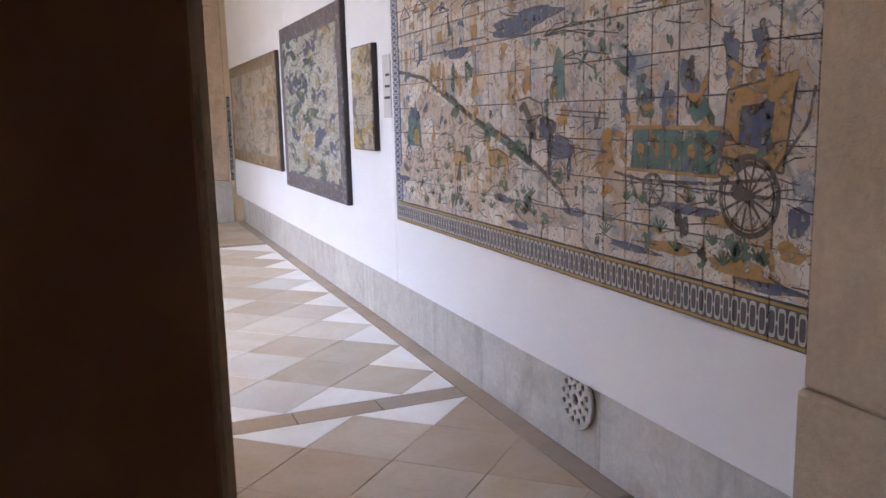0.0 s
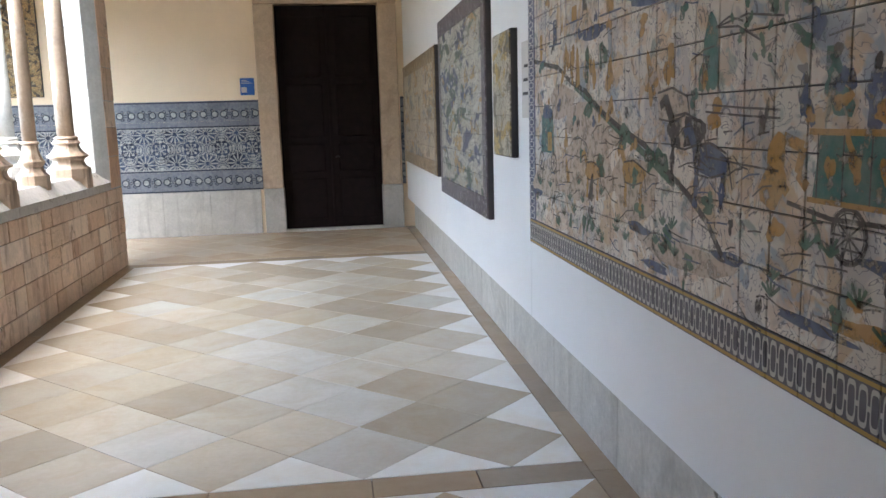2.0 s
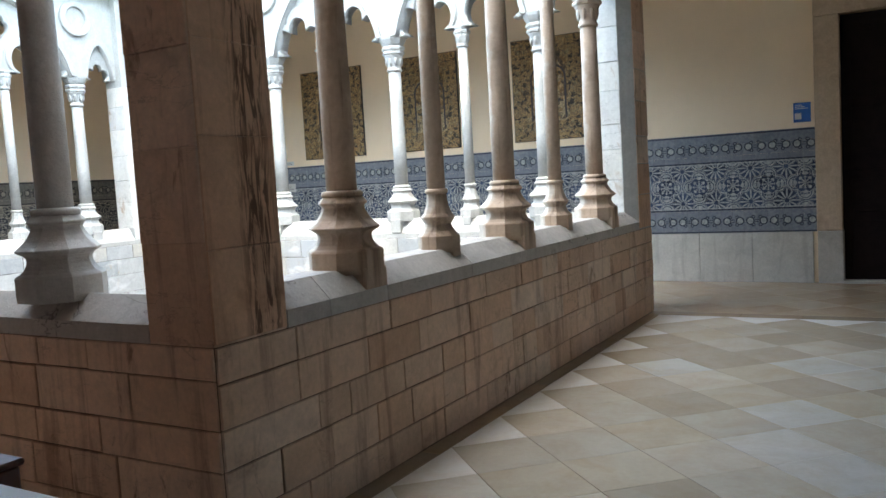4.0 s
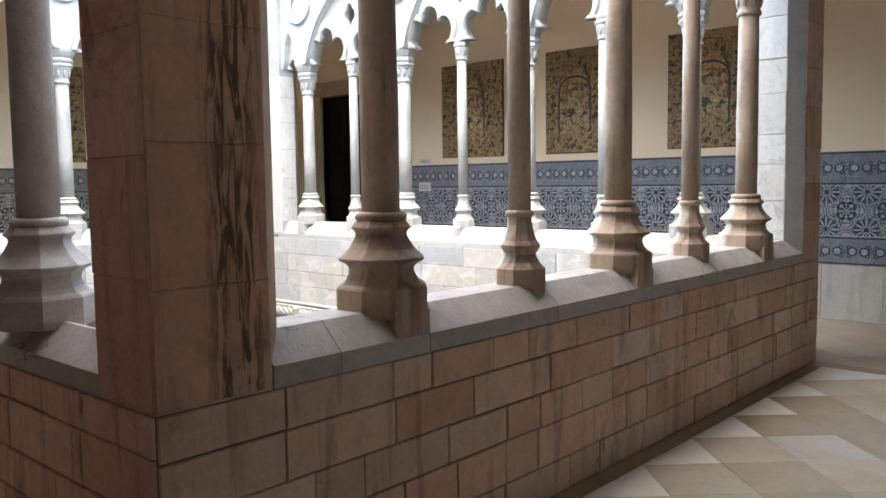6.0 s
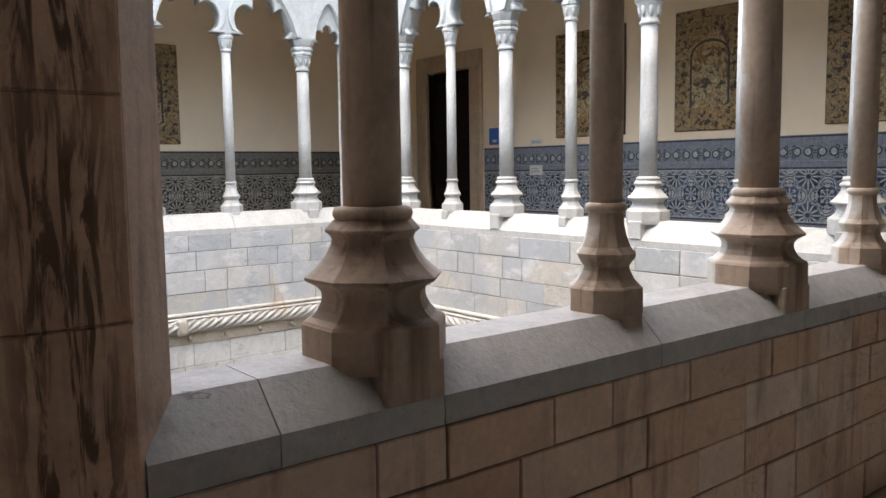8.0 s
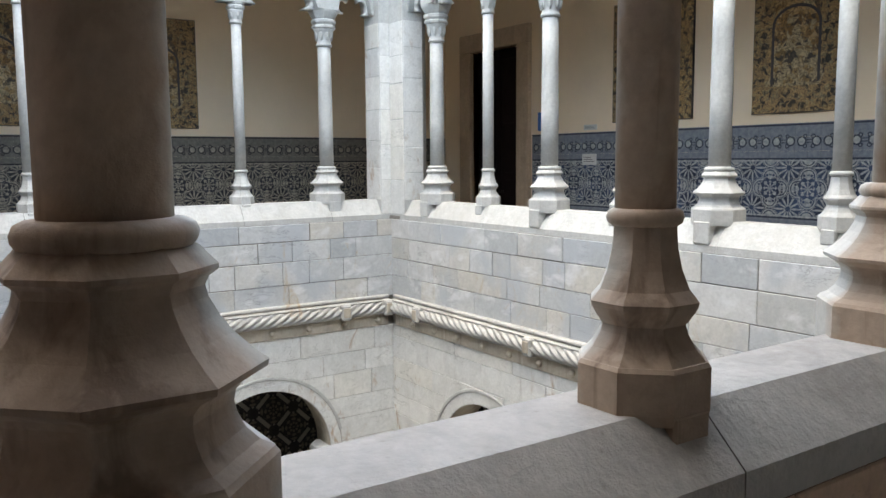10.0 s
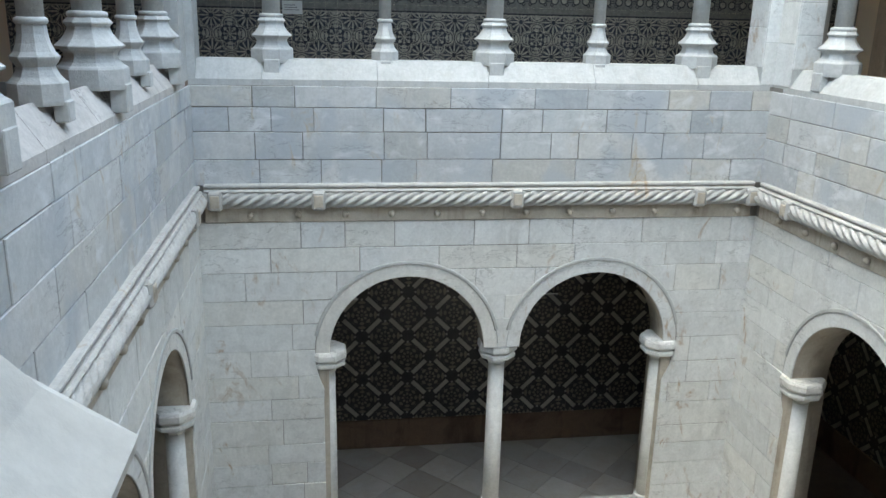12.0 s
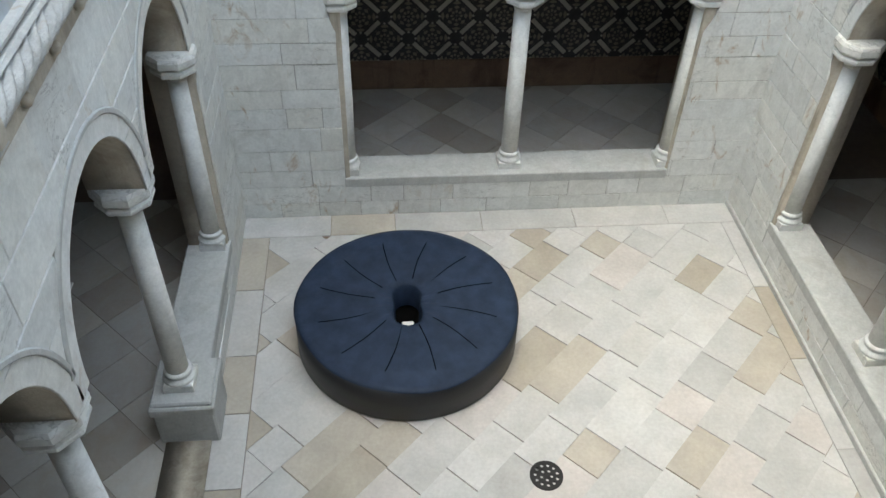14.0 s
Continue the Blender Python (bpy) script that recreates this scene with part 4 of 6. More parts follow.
def court_wall(name, F, u0, u1, centres, low_from, label, seed):
    """The lower storey of one court side: round arches on columns over a dwarf wall."""
    w = setting(name, label, "arcade wall")
    L, Rt = centres[0] - R, centres[-1] + R
    mids = [(a + b) / 2 for a, b in zip(centres, centres[1:])]
    cut = mids[low_from] - 0.2 if low_from is not None else Rt
    ring = [(L, SEAT), (cut, SEAT)]
    if low_from is not None:
        ring += [(cut, LOW + 0.015), (Rt, LOW + 0.015)]
    for c in centres[::-1]:
        ring += arc(c, IMP, R, 0, 180, 28)
    plate("core", rect(u0, u1, LOW - 0.1, -0.42), [ring], F, -0.38, 0.0, SOFFIT, w)
    hole = [(L - 0.04, SEAT - 0.05), (cut + 0.02, SEAT - 0.05)]
    if low_from is not None:
        hole += [(cut + 0.02, LOW - 0.05), (Rt + 0.04, LOW - 0.05)]
    else:
        hole[1] = (Rt + 0.04, SEAT - 0.05)
    for c in centres[::-1]:
        hole += arc(c, IMP, 0.9, 0, 180, 28)
    plate("mortar", rect(u0 + 0.01, u1 - 0.01, LOW - 0.09, -0.425), [hole], F, 0.001, 0.0045, LOWER_CORE, w)
    circles = [(c, IMP, 0.935) for c in centres]
    voids = [(L - 0.05, cut + 0.02, SEAT - 0.06, IMP + 0.02)]
    if low_from is not None:
        voids.append((cut - 0.01, Rt + 0.05, LOW - 0.1, IMP + 0.02))
    ashlar(w, F, u0, u1, LOW, SEAT - 0.1, 0.23, (0.35, 0.9), LOWER, random.Random(seed + 7), 0.014, (), voids[1:], gaps=(0.0014, 0.0042))
    ashlar(w, F, u0, u1, SEAT - 0.1, -0.42, 0.25, (0.35, 1.0), LOWER, random.Random(seed), 0.014, circles, voids, gaps=(0.0014, 0.0042))
    for c in centres:
        band("archivolt", arc(c, IMP, 0.925, 0, 180, 28), arc(c, IMP, R - 0.004, 0, 180, 28), F, -0.002, 0.013, LOWER, w)
        band("label_moulding", arc(c, IMP, 0.950, 12, 168, 28), arc(c, IMP, 0.928, 12, 168, 28), F, -0.002, 0.026, CARVED, w)
    fbox("sill_slab", F, L - 0.06, cut + 0.02, SEAT - 0.12, SEAT + 0.003, -0.40, 0.022, CARVED, w, 0.010)
    if name.endswith("north"):
        fbox("plinth_course", F, u0, u1 if low_from is None else cut + 0.05, LOW - 0.02, LOW + 0.07, -0.01, 0.035, CARVED, w, 0.01)
    if low_from is not None:
        fbox("pedestal", F, mids[low_from] - 0.25, mids[low_from] + 0.24, LOW - 0.02, SEAT + 0.004, -0.42, 0.08, CARVED, w, 0.015)
        fbox("pedestal_cap", F, mids[low_from] - 0.28, mids[low_from] + 0.27, SEAT - 0.13, SEAT - 0.03, -0.43, 0.10, CARVED, w, 0.012)
    for m in mids:
        half = m - centres[mids.index(m)]
        rise = [0.6 * i / 8 for i in range(9)]
        edge = [half - math.sqrt(0.93 ** 2 - h * h) for h in rise]
        plate("spandrel_stone", [(m - e, IMP + h) for e, h in zip(edge, rise)] + [(m + e, IMP + h) for e, h in zip(edge[::-1], rise[::-1])], [], F, -0.002, 0.0085, LOWER, w)
    col = None
    for i, m in enumerate(mids):
        spot = F(m, SEAT, -0.19)
        if col is None:
            col = low_column(spot, LOWER)
        else:
            o = copy_thing(col, pose(*spot))
            if low_from is not None and i > low_from:
                fbox("pedestal", F, m - 0.25, m + 0.24, LOW - 0.02, SEAT + 0.004, -0.42, 0.08, CARVED, w, 0.015)
    for u in (L - 0.02, Rt + 0.02):
        o = low_column(F(u, SEAT, -0.14), LOWER, True)
        tagged(o, "engaged limestone column against the arch jamb", "column", "engaged court columns")
    return w


court_wall("wall_court_west", F_W, SK, NK, [7.46, 9.42], None, "pale limestone court wall with twin round arches", 21)
court_wall("wall_court_north", F_N, WK, EK, [-7.32, -5.35, -3.38], None, "pale limestone court wall with round arches", 22)
court_wall("wall_court_south", F_S, WK, EK, [-7.32, -5.50, -3.68], 0, "pale limestone court wall with round arches and an entry", 23)
wall_e = setting("wall_court_east", "plain limestone court wall", "wall")
box("core", (EK, SK, LOW), (EK + 0.38, NK, -0.45), CARVED, wall_e)


# ---- doors ----
def doorway(x0, x1, number, left_reach):
    d = setting("door_%d" % number, "closed dark brown panelled door in a plain stone surround", "door")
    zt = 3.2
    boxes("stone_surround", [((x0 - 0.28, NW - 0.07, 0.64), (x0, NW + 0.12, zt)), ((x1, NW - 0.07, 0.64), (x1 + 0.27, NW + 0.12, zt)), ((x0 - 0.28, NW - 0.07, zt), (x1 + 0.27, NW + 0.12, zt + 0.27))], JAMB, d, "plain beige limestone door surround", 0.012)
    boxes("stone_foot", [((x0 - left_reach, NW - 0.085, 0.0), (x0 + 0.012, NW + 0.12, 0.64)), ((x1 - 0.012, NW - 0.085, 0.0), (x1 + 0.29, NW + 0.12, 0.64))], DADO_STONE, d, "pale stone foot block", 0.01)
    box("threshold", (x0, NW - 0.09, 0.0), (x1, NW + 0.2, 0.028), DADO_STONE, d)
    leaf = box("leaf", (x0 - 0.01, NW + 0.1, 0.028), (x1 + 0.01, NW + 0.16, zt + 0.02), DOORW, d)
    w = (x1 - x0) / 2
    for i in (0, 1):
        for j, (a, b) in enumerate(((0.15, 0.75), (0.85, 1.25), (1.35, 2.1), (2.2, 3.05))):
            u0 = x0 + i * w + 0.1
            box("raised_panel", (u0, NW + 0.082, a), (u0 + w - 0.2, NW + 0.104, b), DOORW, leaf, c=0.012)
    box("meeting_bead", (x0 + w - 0.02, NW + 0.078, 0.03), (x0 + w + 0.02, NW + 0.104, zt), DOORW, leaf, c=0.008)
    lathe("door_handle", [(0.03, 0), (0.03, 0.012), (0.012, 0.016), (0.012, 0.03), (0.02, 0.034)], METAL, leaf, segs=12, at=(x0 + w + 0.08, NW + 0.07, 1.05))
    return d


doorway(0.03, 1.47, 1, 0.27)
doorway(-11.13, -10.0, 2, 0.28)
entry = setting("door_3", "open stone doorway from the dim lobby", "doorway")
boxes("stone_surround", [((1.53, SW - 0.455, 0.9), (1.612, SW + 0.012, 3.2)), ((1.518, SW - 0.455, 0), (1.612, SW + 0.02, 0.9))], JAMB, entry, c=0.012)
boxes("jamb", [((0.088, SW - 0.298, 0), (0.17, SW + 0.012, 3.2))], JAMB, entry, c=0.012)
lobby = boxes("lobby_face", [((-1.4, SW - 0.50, 0), (0.13, SW - 0.30, CEIL)), ((1.60, SW - 0.5, 0), (EW, SW - 0.457, CEIL))], LINING, entry, "dark brown timber lining")


# ---- laid floors ----
F_FLOOR = lambda u, v, d: (u, v, d)
F_COURT = lambda u, v, d: (u, v, LOW + d)


def diagonal_field(parent, u0, u1, v0, v1, ou, ov, pu, pv, full, edge, white_sides, name="floor_tile"):
    """Square slabs laid cornerwise; the half slabs along the named sides are white."""
    for i in range(-24, 24):
        for j in range(-24, 24):
            for h in (0, 1):
                cu, cv = ou + pu * (i + h / 2), ov + pv * (j + 0.5 + h / 2)
                poly = clip([(cu - pu / 2, cv), (cu, cv - pv / 2), (cu + pu / 2, cv), (cu, cv + pv / 2)], u0, u1, v0, v1)
                if len(poly) < 3 or area(poly) < 0.004:
                    continue
                whole = area(poly) > 0.8 * pu * pv / 2
                touch = (cu - pu / 2 < u0 - 0.02 and "w" in white_sides) or (cu + pu / 2 > u1 + 0.02 and "e" in white_sides) or (cv - pv / 2 < v0 - 0.02 and "s" in white_sides) or (cv + pv / 2 > v1 + 0.02 and "n" in white_sides)
                tablet(name, poly, F_FLOOR, -0.012, 0.0, full if whole or not touch else edge, parent, 0.0015, 0.0026)


def strip(parent, u0, u1, v0, v1, length, rng, mat, along="u"):
    a, end = (u0, u1) if along == "u" else (v0, v1)
    while a < end - 0.01:
        b = min(end, a + length * rng.uniform(0.7, 1.3))
        if end - b < 0.2:
            b = end
        tablet("border_stone", rect(a, b, v0, v1) if along == "u" else rect(u0, u1, a, b), F_FLOOR, -0.012, 0.0, mat, parent, 0.0015, 0.0026)
        a = b


rng = random.Random(8)
diagonal_field(floor, -1.525, 1.80, 5.235, 11.22, 0.14, 5.235, 0.665, 0.63, FLOORM, FLOORWHITE, "wesn")
diagonal_field(floor, -4.2, 1.80, 0.6, 5.05, 0.47, 5.05, 0.665, 0.63, FLOORRED, FLOORWHITE, "n")
diagonal_field(floor, -3.5, 1.80, 11.42, NW - 0.02, 0.14, 11.42, 0.665, 0.63, FLOORRED, FLOORRED, "")
strip(floor, EG, 1.80, 5.05, 5.235, 0.62, rng, FLOORBAND)
strip(floor, EG, 1.80, 11.22, 11.42, 0.7, rng, FLOORBAND)
strip(floor, EG + 0.003, -1.525, 5.235, 11.22, 0.8, rng, FLOORBAND, "v")
strip(floor, 1.80, 1.925, 0.6, NW - 0.1, 0.8, rng, FLOORBAND, "v")

# court paving: rows of slabs laid at a slant
prng = random.Random(31)
ca, sa = math.cos(radians(45)), math.sin(radians(45))
row = -8.0
while row < 8.0:
    wdt = prng.uniform(0.30, 0.40)
    along = -8.0
    while along < 8.0:
        ln = prng.uniform(0.34, 0.85)
        pts = [(-5.6 - ca * a - sa * b, 8.3 + sa * a - ca * b) for a, b in ((along, row), (along + ln, row), (along + ln, row + wdt), (along, row + wdt))]
        poly = clip(pts, WK + 0.35, EK - 0.002, SK + 0.3, NK - 0.2)
        if len(poly) > 2 and area(poly) > 0.004:
            tablet("paving_slab", poly, F_COURT, -0.012, prng.uniform(0.0, 0.003), PAVE, ground, 0.003, 0.003)
        along += ln
    row += wdt
for u0, u1, v0, v1, way in ((WK, WK + 0.35, SK, NK - 0.03, "v"), (WK + 0.35, EK, SK, SK + 0.3, "u"), (WK + 0.35, EK, NK - 0.2, NK - 0.03, "u")):
    a, end = (v0, v1) if way == "v" else (u0, u1)
    while a < end - 0.01:
        b = min(end, a + prng.uniform(0.6, 1.1))
        tablet("border_slab", rect(u0, u1, a, b) if way == "v" else rect(a, b, v0, v1), F_COURT, -0.012, 0.001, PAVE, ground, 0.003, 0.003)
        a = b
low_floor = slab("floor_lower", "worn slabs of the dim lower gallery floor", [
    ((WW, SW, LOW - 0.05), (WK - 0.38, NW, LOW - 0.005)), ((WK - 0.38, NK + 0.38, LOW - 0.05), (EK, NW, LOW - 0.005)), ((WK - 0.38, SW, LOW - 0.05), (EK, SK - 0.38, LOW - 0.005))], JOINT)
for i in range(-16, 20):
    for j in range(-16, 20):
        for h in (0, 1):
            cu, cv = -10.5 + 0.72 * (i + h / 2), 8.2 + 0.72 * (j + h / 2)
            dia = [(cu - 0.36, cv), (cu, cv - 0.36), (cu + 0.36, cv), (cu, cv + 0.36)]
            for u0, u1, v0, v1 in ((WW + 0.05, WK - 0.38, 5.0, 11.9), (WK - 0.38, -4.6, NK + 0.38, NW - 0.02), (WK - 0.38, -4.6, 3.2, SK - 0.38)):
                poly = clip(dia, u0, u1, v0, v1)
                if len(poly) > 2 and area(poly) > 0.01:
                    tablet("paving_slab", poly, F_COURT, -0.006, 0.001, LOWFLOOR, low_floor, 0.003, 0.003)

# ---- stone dado and tiles of the north and west walls ----
trim_n = setting("baseboard_north", "pale stone base course of upright slabs", "base course")
x = -9.7
while x < -0.3:
    w = min(-0.245 - x, rng.uniform(0.5, 0.72))
    box("base_slab", (x, NW - 0.035, 0.0), (x + w - 0.004, NW + 0.01, 0.632), DADO_STONE, trim_n, c=0.004)
    x += w
trim_w = setting("baseboard_west", "pale stone base course", "base course")
box("base_slab", (WW - 0.01, SW, 0.0), (WW + 0.035, NW - 0.04, 0.632), DADO_STONE, trim_w)
T = 0.141
dado_n = setting("trim_tile_dado_north", "blue and white carpet tile dado with scroll borders", "tile dado")
tiles_far = []
for i in range(67):
    u1 = -0.25 - i * T
    for j in range(9):
        lo, hi = (u1 - T + 0.0015, NW - 0.014, 0.632 + j * T + 0.001), (u1, NW + 0.01, 0.632 + (j + 1) * T)
        if i < 17:
            box("tile", lo, hi, DADO_N, dado_n, c=0.0015)
        else:
            tiles_far.append((lo, hi))
tagged(boxes("tile_field", tiles_far, DADO_N, dado_n, "rows of blue and white tiles", 0.0015), kind="stuff")
dado_w = setting("trim_tile_dado_west", "grey-blue carpet tile dado", "tile dado")
tagged(boxes("tile_field", [((WW - 0.01, NW - 0.02 - (i + 1) * T + 0.0015, 0.632 + j * T + 0.001), (WW + 0.014, NW - 0.02 - i * T, 0.632 + (j + 1) * T)) for i in range(76) for j in range(9)], DADO_W, dado_w, "rows of grey-blue tiles", 0.0015), kind="stuff")
box("tile_edge", (1.76, NW - 0.012, 0.64), (EW - 0.02, NW + 0.01, 1.9), DADO_N, dado_n)

# ---- white boards and base of the east wall ----
base_e = setting("baseboard_east", "stained grey-white stone base under the white boards", "base course")
y = SW + 0.05
while y < NW - 0.1:
    w = min(NW - 0.09 - y, rng.uniform(0.9, 1.5))
    box("base_slab", (EW + 0.085, y, 0.0), (EW + 0.2, y + w - 0.003, 0.46), DADO_STONE, base_e, c=0.004)
    y += w


# ---- painted tile pictures ----
def picture(name, axis, ground, inks, scale, line=(0.07, 0.06, 0.07), width=0.02, wash=0.5, stretch=1.0):
    """Hand-painted glaze: washes of several inks and wandering brush lines on a pale ground."""
    n = Nodes(name, 0.32)
    u, v = plane_uv(n, axis)
    u = n.m("MULTIPLY", u, stretch)
    col = n.ramp(n.noise(1.3, 4), [(0.3, tuple(0.86 * c for c in ground)), (0.7, ground)])
    for k, (ink, share) in enumerate(inks):
        f = n.noise(scale * (0.7 + 0.23 * k), 3.5, 0.6, n.vec(n.m("ADD", u, 7.3 * k), n.m("ADD", v, 3.1 * k), 5.0 + k), 0.7)
        col = n.mix(n.m("MULTIPLY", n.ramp(f, [(share, 0.0), (share + 0.05, 1.0)]), wash), col, ink)
    f = n.noise(scale * 1.5, 3.0, 0.55, n.vec(u, v, 2.0), 1.0)
    for lvl in (0.44, 0.56):
        col = n.mix(n.m("MULTIPLY", n.m("LESS_THAN", n.m("ABSOLUTE", n.m("SUBTRACT", f, lvl)), width * 0.5), 0.7), col, line)
    col = n.mix(1.0, col, n.ramp(n.random(), [(0.0, 0.9), (1.0, 1.06)]), "MULTIPLY")
    n.color(col)
    n.bump(n.noise(18, 2), 0.06, 0.003)
    glazed(n)
    return n.mat


def chain_border(name, axis_up, dark, pale, gold, centre):
    """A border of linked oblong rings between two yellow lines."""
    n = Nodes(name, 0.32)
    x, y, z = n.xyz()
    along, across = (z, y) if axis_up else (y, z)
    a = n.m("ABSOLUTE", n.m("SUBTRACT", n.m("MODULO", n.m("ADD", along, 20.0), 0.038), 0.019))
    b = n.m("ABSOLUTE", n.m("SUBTRACT", across, centre))
    q = n.m("ADD", n.m("POWER", n.m("DIVIDE", a, 0.0150), 4.0), n.m("POWER", n.m("DIVIDE", b, 0.046), 4.0))
    ring = n.m("MULTIPLY", n.m("LESS_THAN", q, 1.0), n.m("GREATER_THAN", q, 0.30))
    link = n.m("MULTIPLY", n.m("LESS_THAN", b, 0.006), n.m("GREATER_THAN", a, 0.0132))
    gl = n.m("LESS_THAN", n.m("ABSOLUTE", n.m("SUBTRACT", b, 0.055)), 0.005)
    col = n.mix(n.m("MAXIMUM", ring, link), n.ramp(n.noise(14, 4), [(0.3, dark), (0.7, tuple(1.9 * c for c in dark))]), pale)
    col = n.mix(gl, col, gold)
    n.color(col)
    glazed(n)
    return n.mat


GLAZE = (0.72, 0.66, 0.58)
BIGPIC = picture("coach_scene_glaze", "y", GLAZE, [((0.40, 0.36, 0.36), 0.53), ((0.18, 0.24, 0.33), 0.57), ((0.52, 0.33, 0.15), 0.54), ((0.12, 0.18, 0.16), 0.60), ((0.58, 0.44, 0.34), 0.54)], 6.0, (0.07, 0.06, 0.08), 0.016, 0.66)
CHAIN_H = chain_border("chain_border_glaze", False, (0.075, 0.068, 0.075), (0.50, 0.47, 0.42), (0.42, 0.27, 0.08), 0.950)
CHAIN_V = chain_border("chain_border_upright_glaze", True, (0.05, 0.055, 0.10), (0.55, 0.53, 0.5), (0.3, 0.3, 0.35), 6.065)
MEDPIC = picture("garden_scene_glaze", "y", (0.50, 0.47, 0.39), [((0.07, 0.11, 0.07), 0.52), ((0.08, 0.09, 0.16), 0.54), ((0.42, 0.27, 0.10), 0.57), ((0.55, 0.53, 0.47), 0.55)], 7.0, (0.05, 0.05, 0.06), 0.022, 0.95, 0.45)
MEDRIM = picture("purple_grey_border_glaze", "y", (0.19, 0.155, 0.145), [((0.16, 0.13, 0.15), 0.50), ((0.42, 0.40, 0.38), 0.56)], 30.0, (0.08, 0.07, 0.09), 0.05, 0.8)
FARPIC = picture("ochre_scene_glaze", "y", (0.52, 0.44, 0.33), [((0.44, 0.27, 0.11), 0.53), ((0.22, 0.24, 0.26), 0.57), ((0.20, 0.16, 0.12), 0.56)], 6.5, (0.10, 0.08, 0.07), 0.02, 0.85, 0.4)
FARRIM = picture("ochre_border_glaze", "y", (0.40, 0.29, 0.17), [((0.20, 0.13, 0.08), 0.52), ((0.48, 0.40, 0.30), 0.56)], 14.0, (0.12, 0.08, 0.05), 0.04, 0.8)
SMALLPIC = picture("yellow_ornament_glaze", "y", (0.55, 0.50, 0.40), [((0.50, 0.34, 0.10), 0.52), ((0.16, 0.14, 0.11), 0.55)], 9.0, (0.14, 0.10, 0.06), 0.03, 0.9, 0.7)
SAINT = {a: picture("figure_panel_glaze_" + a, a, (0.62, 0.40, 0.19), [((0.07, 0.055, 0.045), 0.53), ((0.30, 0.17, 0.06), 0.50), ((0.56, 0.44, 0.27), 0.56)], 9.0, (0.035, 0.03, 0.03), 0.045, 0.85) for a in "xy"}
SAINTRIM = {a: picture("grotesque_border_glaze_" + a, a, (0.56, 0.36, 0.165), [((0.06, 0.05, 0.042), 0.525), ((0.46, 0.36, 0.20), 0.55)], 22.0, (0.03, 0.03, 0.03), 0.07, 0.95) for a in "xy"}
FIGURE = {a: picture("figure_glaze_" + a, a, (0.66, 0.50, 0.29), [((0.07, 0.06, 0.055), 0.54), ((0.40, 0.25, 0.10), 0.54)], 12.0, (0.03, 0.03, 0.03), 0.06, 0.9) for a in "xy"}
PANEL_EDGE = plain("dark_panel_edge", (0.06, 0.05, 0.05), 0.6)


def tile_panel(label, F, u0, u1, v0, v1, cols, rows, pic, rim, back, rim_n=1, thick=0.035):
    """A hung panel: a thin backing, and square glazed tiles of which the outer rings form the border."""
    cu, cv = (u0 + u1) / 2, v0
    p = thing("tile_panel", label, "tile panel", "hung tile panels", F(cu, cv, 0))
    inv = Matrix.Translation(-Vector(F(cu, cv, 0)))
    G = lambda u, v, d: tuple(inv @ Vector(F(u, v, d)))
    b = fbox("backing", G, u0 - 0.006, u1 + 0.006, v0 - 0.006, v1 + 0.006, 0.0, thick, back, p, 0.003)
    du, dv = (u1 - u0) / cols, (v1 - v0) / rows
    for i in range(cols):
        for j in range(rows):
            edge = i < rim_n or j < rim_n or i >= cols - rim_n or j >= rows - rim_n
            tablet("tile", rect(u0 + i * du, u0 + (i + 1) * du, v0 + j * dv, v0 + (j + 1) * dv), G, thick - 0.002, thick + 0.008, rim if edge else pic, p, 0.0012, 0.0012)
    return p, G


def shift_coords(mats, F, cu, v0):
    """Glaze patterns are laid out in wall coordinates; the panel's tiles are built round its base point."""
    off = Vector(F(cu, v0, 0))
    for m in mats:
        nt = m.node_tree
        tc = [n for n in nt.nodes if n.type == "TEX_COORD"][0]
        add = nt.nodes.new("ShaderNodeVectorMath")
        add.operation = "ADD"
        add.inputs[1].default_value = off
        for l in list(nt.links):
            if l.from_node == tc:
                nt.links.new(add.outputs[0], l.to_socket)
        nt.links.new(tc.outputs["Object"], add.inputs[0])


# the great coach panel
BU0, BU1, BV0, BV1 = 2.69, 6.12, 0.885, 2.785
BF = F_EW
cuB = (BU0 + BU1) / 2
great = thing("tile_panel", "large tile picture of coaches and horses with a chain border", "tile panel", "hung tile panels", BF(cuB, BV0, 0))
invB = Matrix.Translation(-Vector(BF(cuB, BV0, 0)))
GB = lambda u, v, d: tuple(invB @ Vector(BF(u, v, d)))
shift_coords([BIGPIC, CHAIN_H, CHAIN_V], BF, cuB, BV0)
fbox("backing", GB, BU0 - 0.005, BU1 + 0.005, BV0 - 0.005, BV1 + 0.005, 0.0, 0.034, PANEL_EDGE, great, 0.003)
cols, p0 = 23, 0.1435
for i in range(cols):
    a = BU0 + i * p0
    for j in range(12):
        tablet("tile", rect(a, a + p0, 1.015 + j * 0.1475, 1.015 + (j + 1) * 0.1475), GB, 0.032, 0.045 + rng.uniform(-0.0008, 0.0008), BIGPIC, great, 0.0015, 0.0021)
for i in range(24):
    tablet("border_tile", rect(BU0 + i * 0.1429, BU0 + (i + 1) * 0.1429, BV0, 1.015), GB, 0.032, 0.0455, CHAIN_H, great, 0.0015, 0.001)
for j in range(12):
    tablet("border_tile", rect(BU0 + cols * p0, BU1, 1.015 + j * 0.1475, 1.015 + (j + 1) * 0.1475), GB, 0.032, 0.0455, CHAIN_V, great, 0.0015, 0.001)


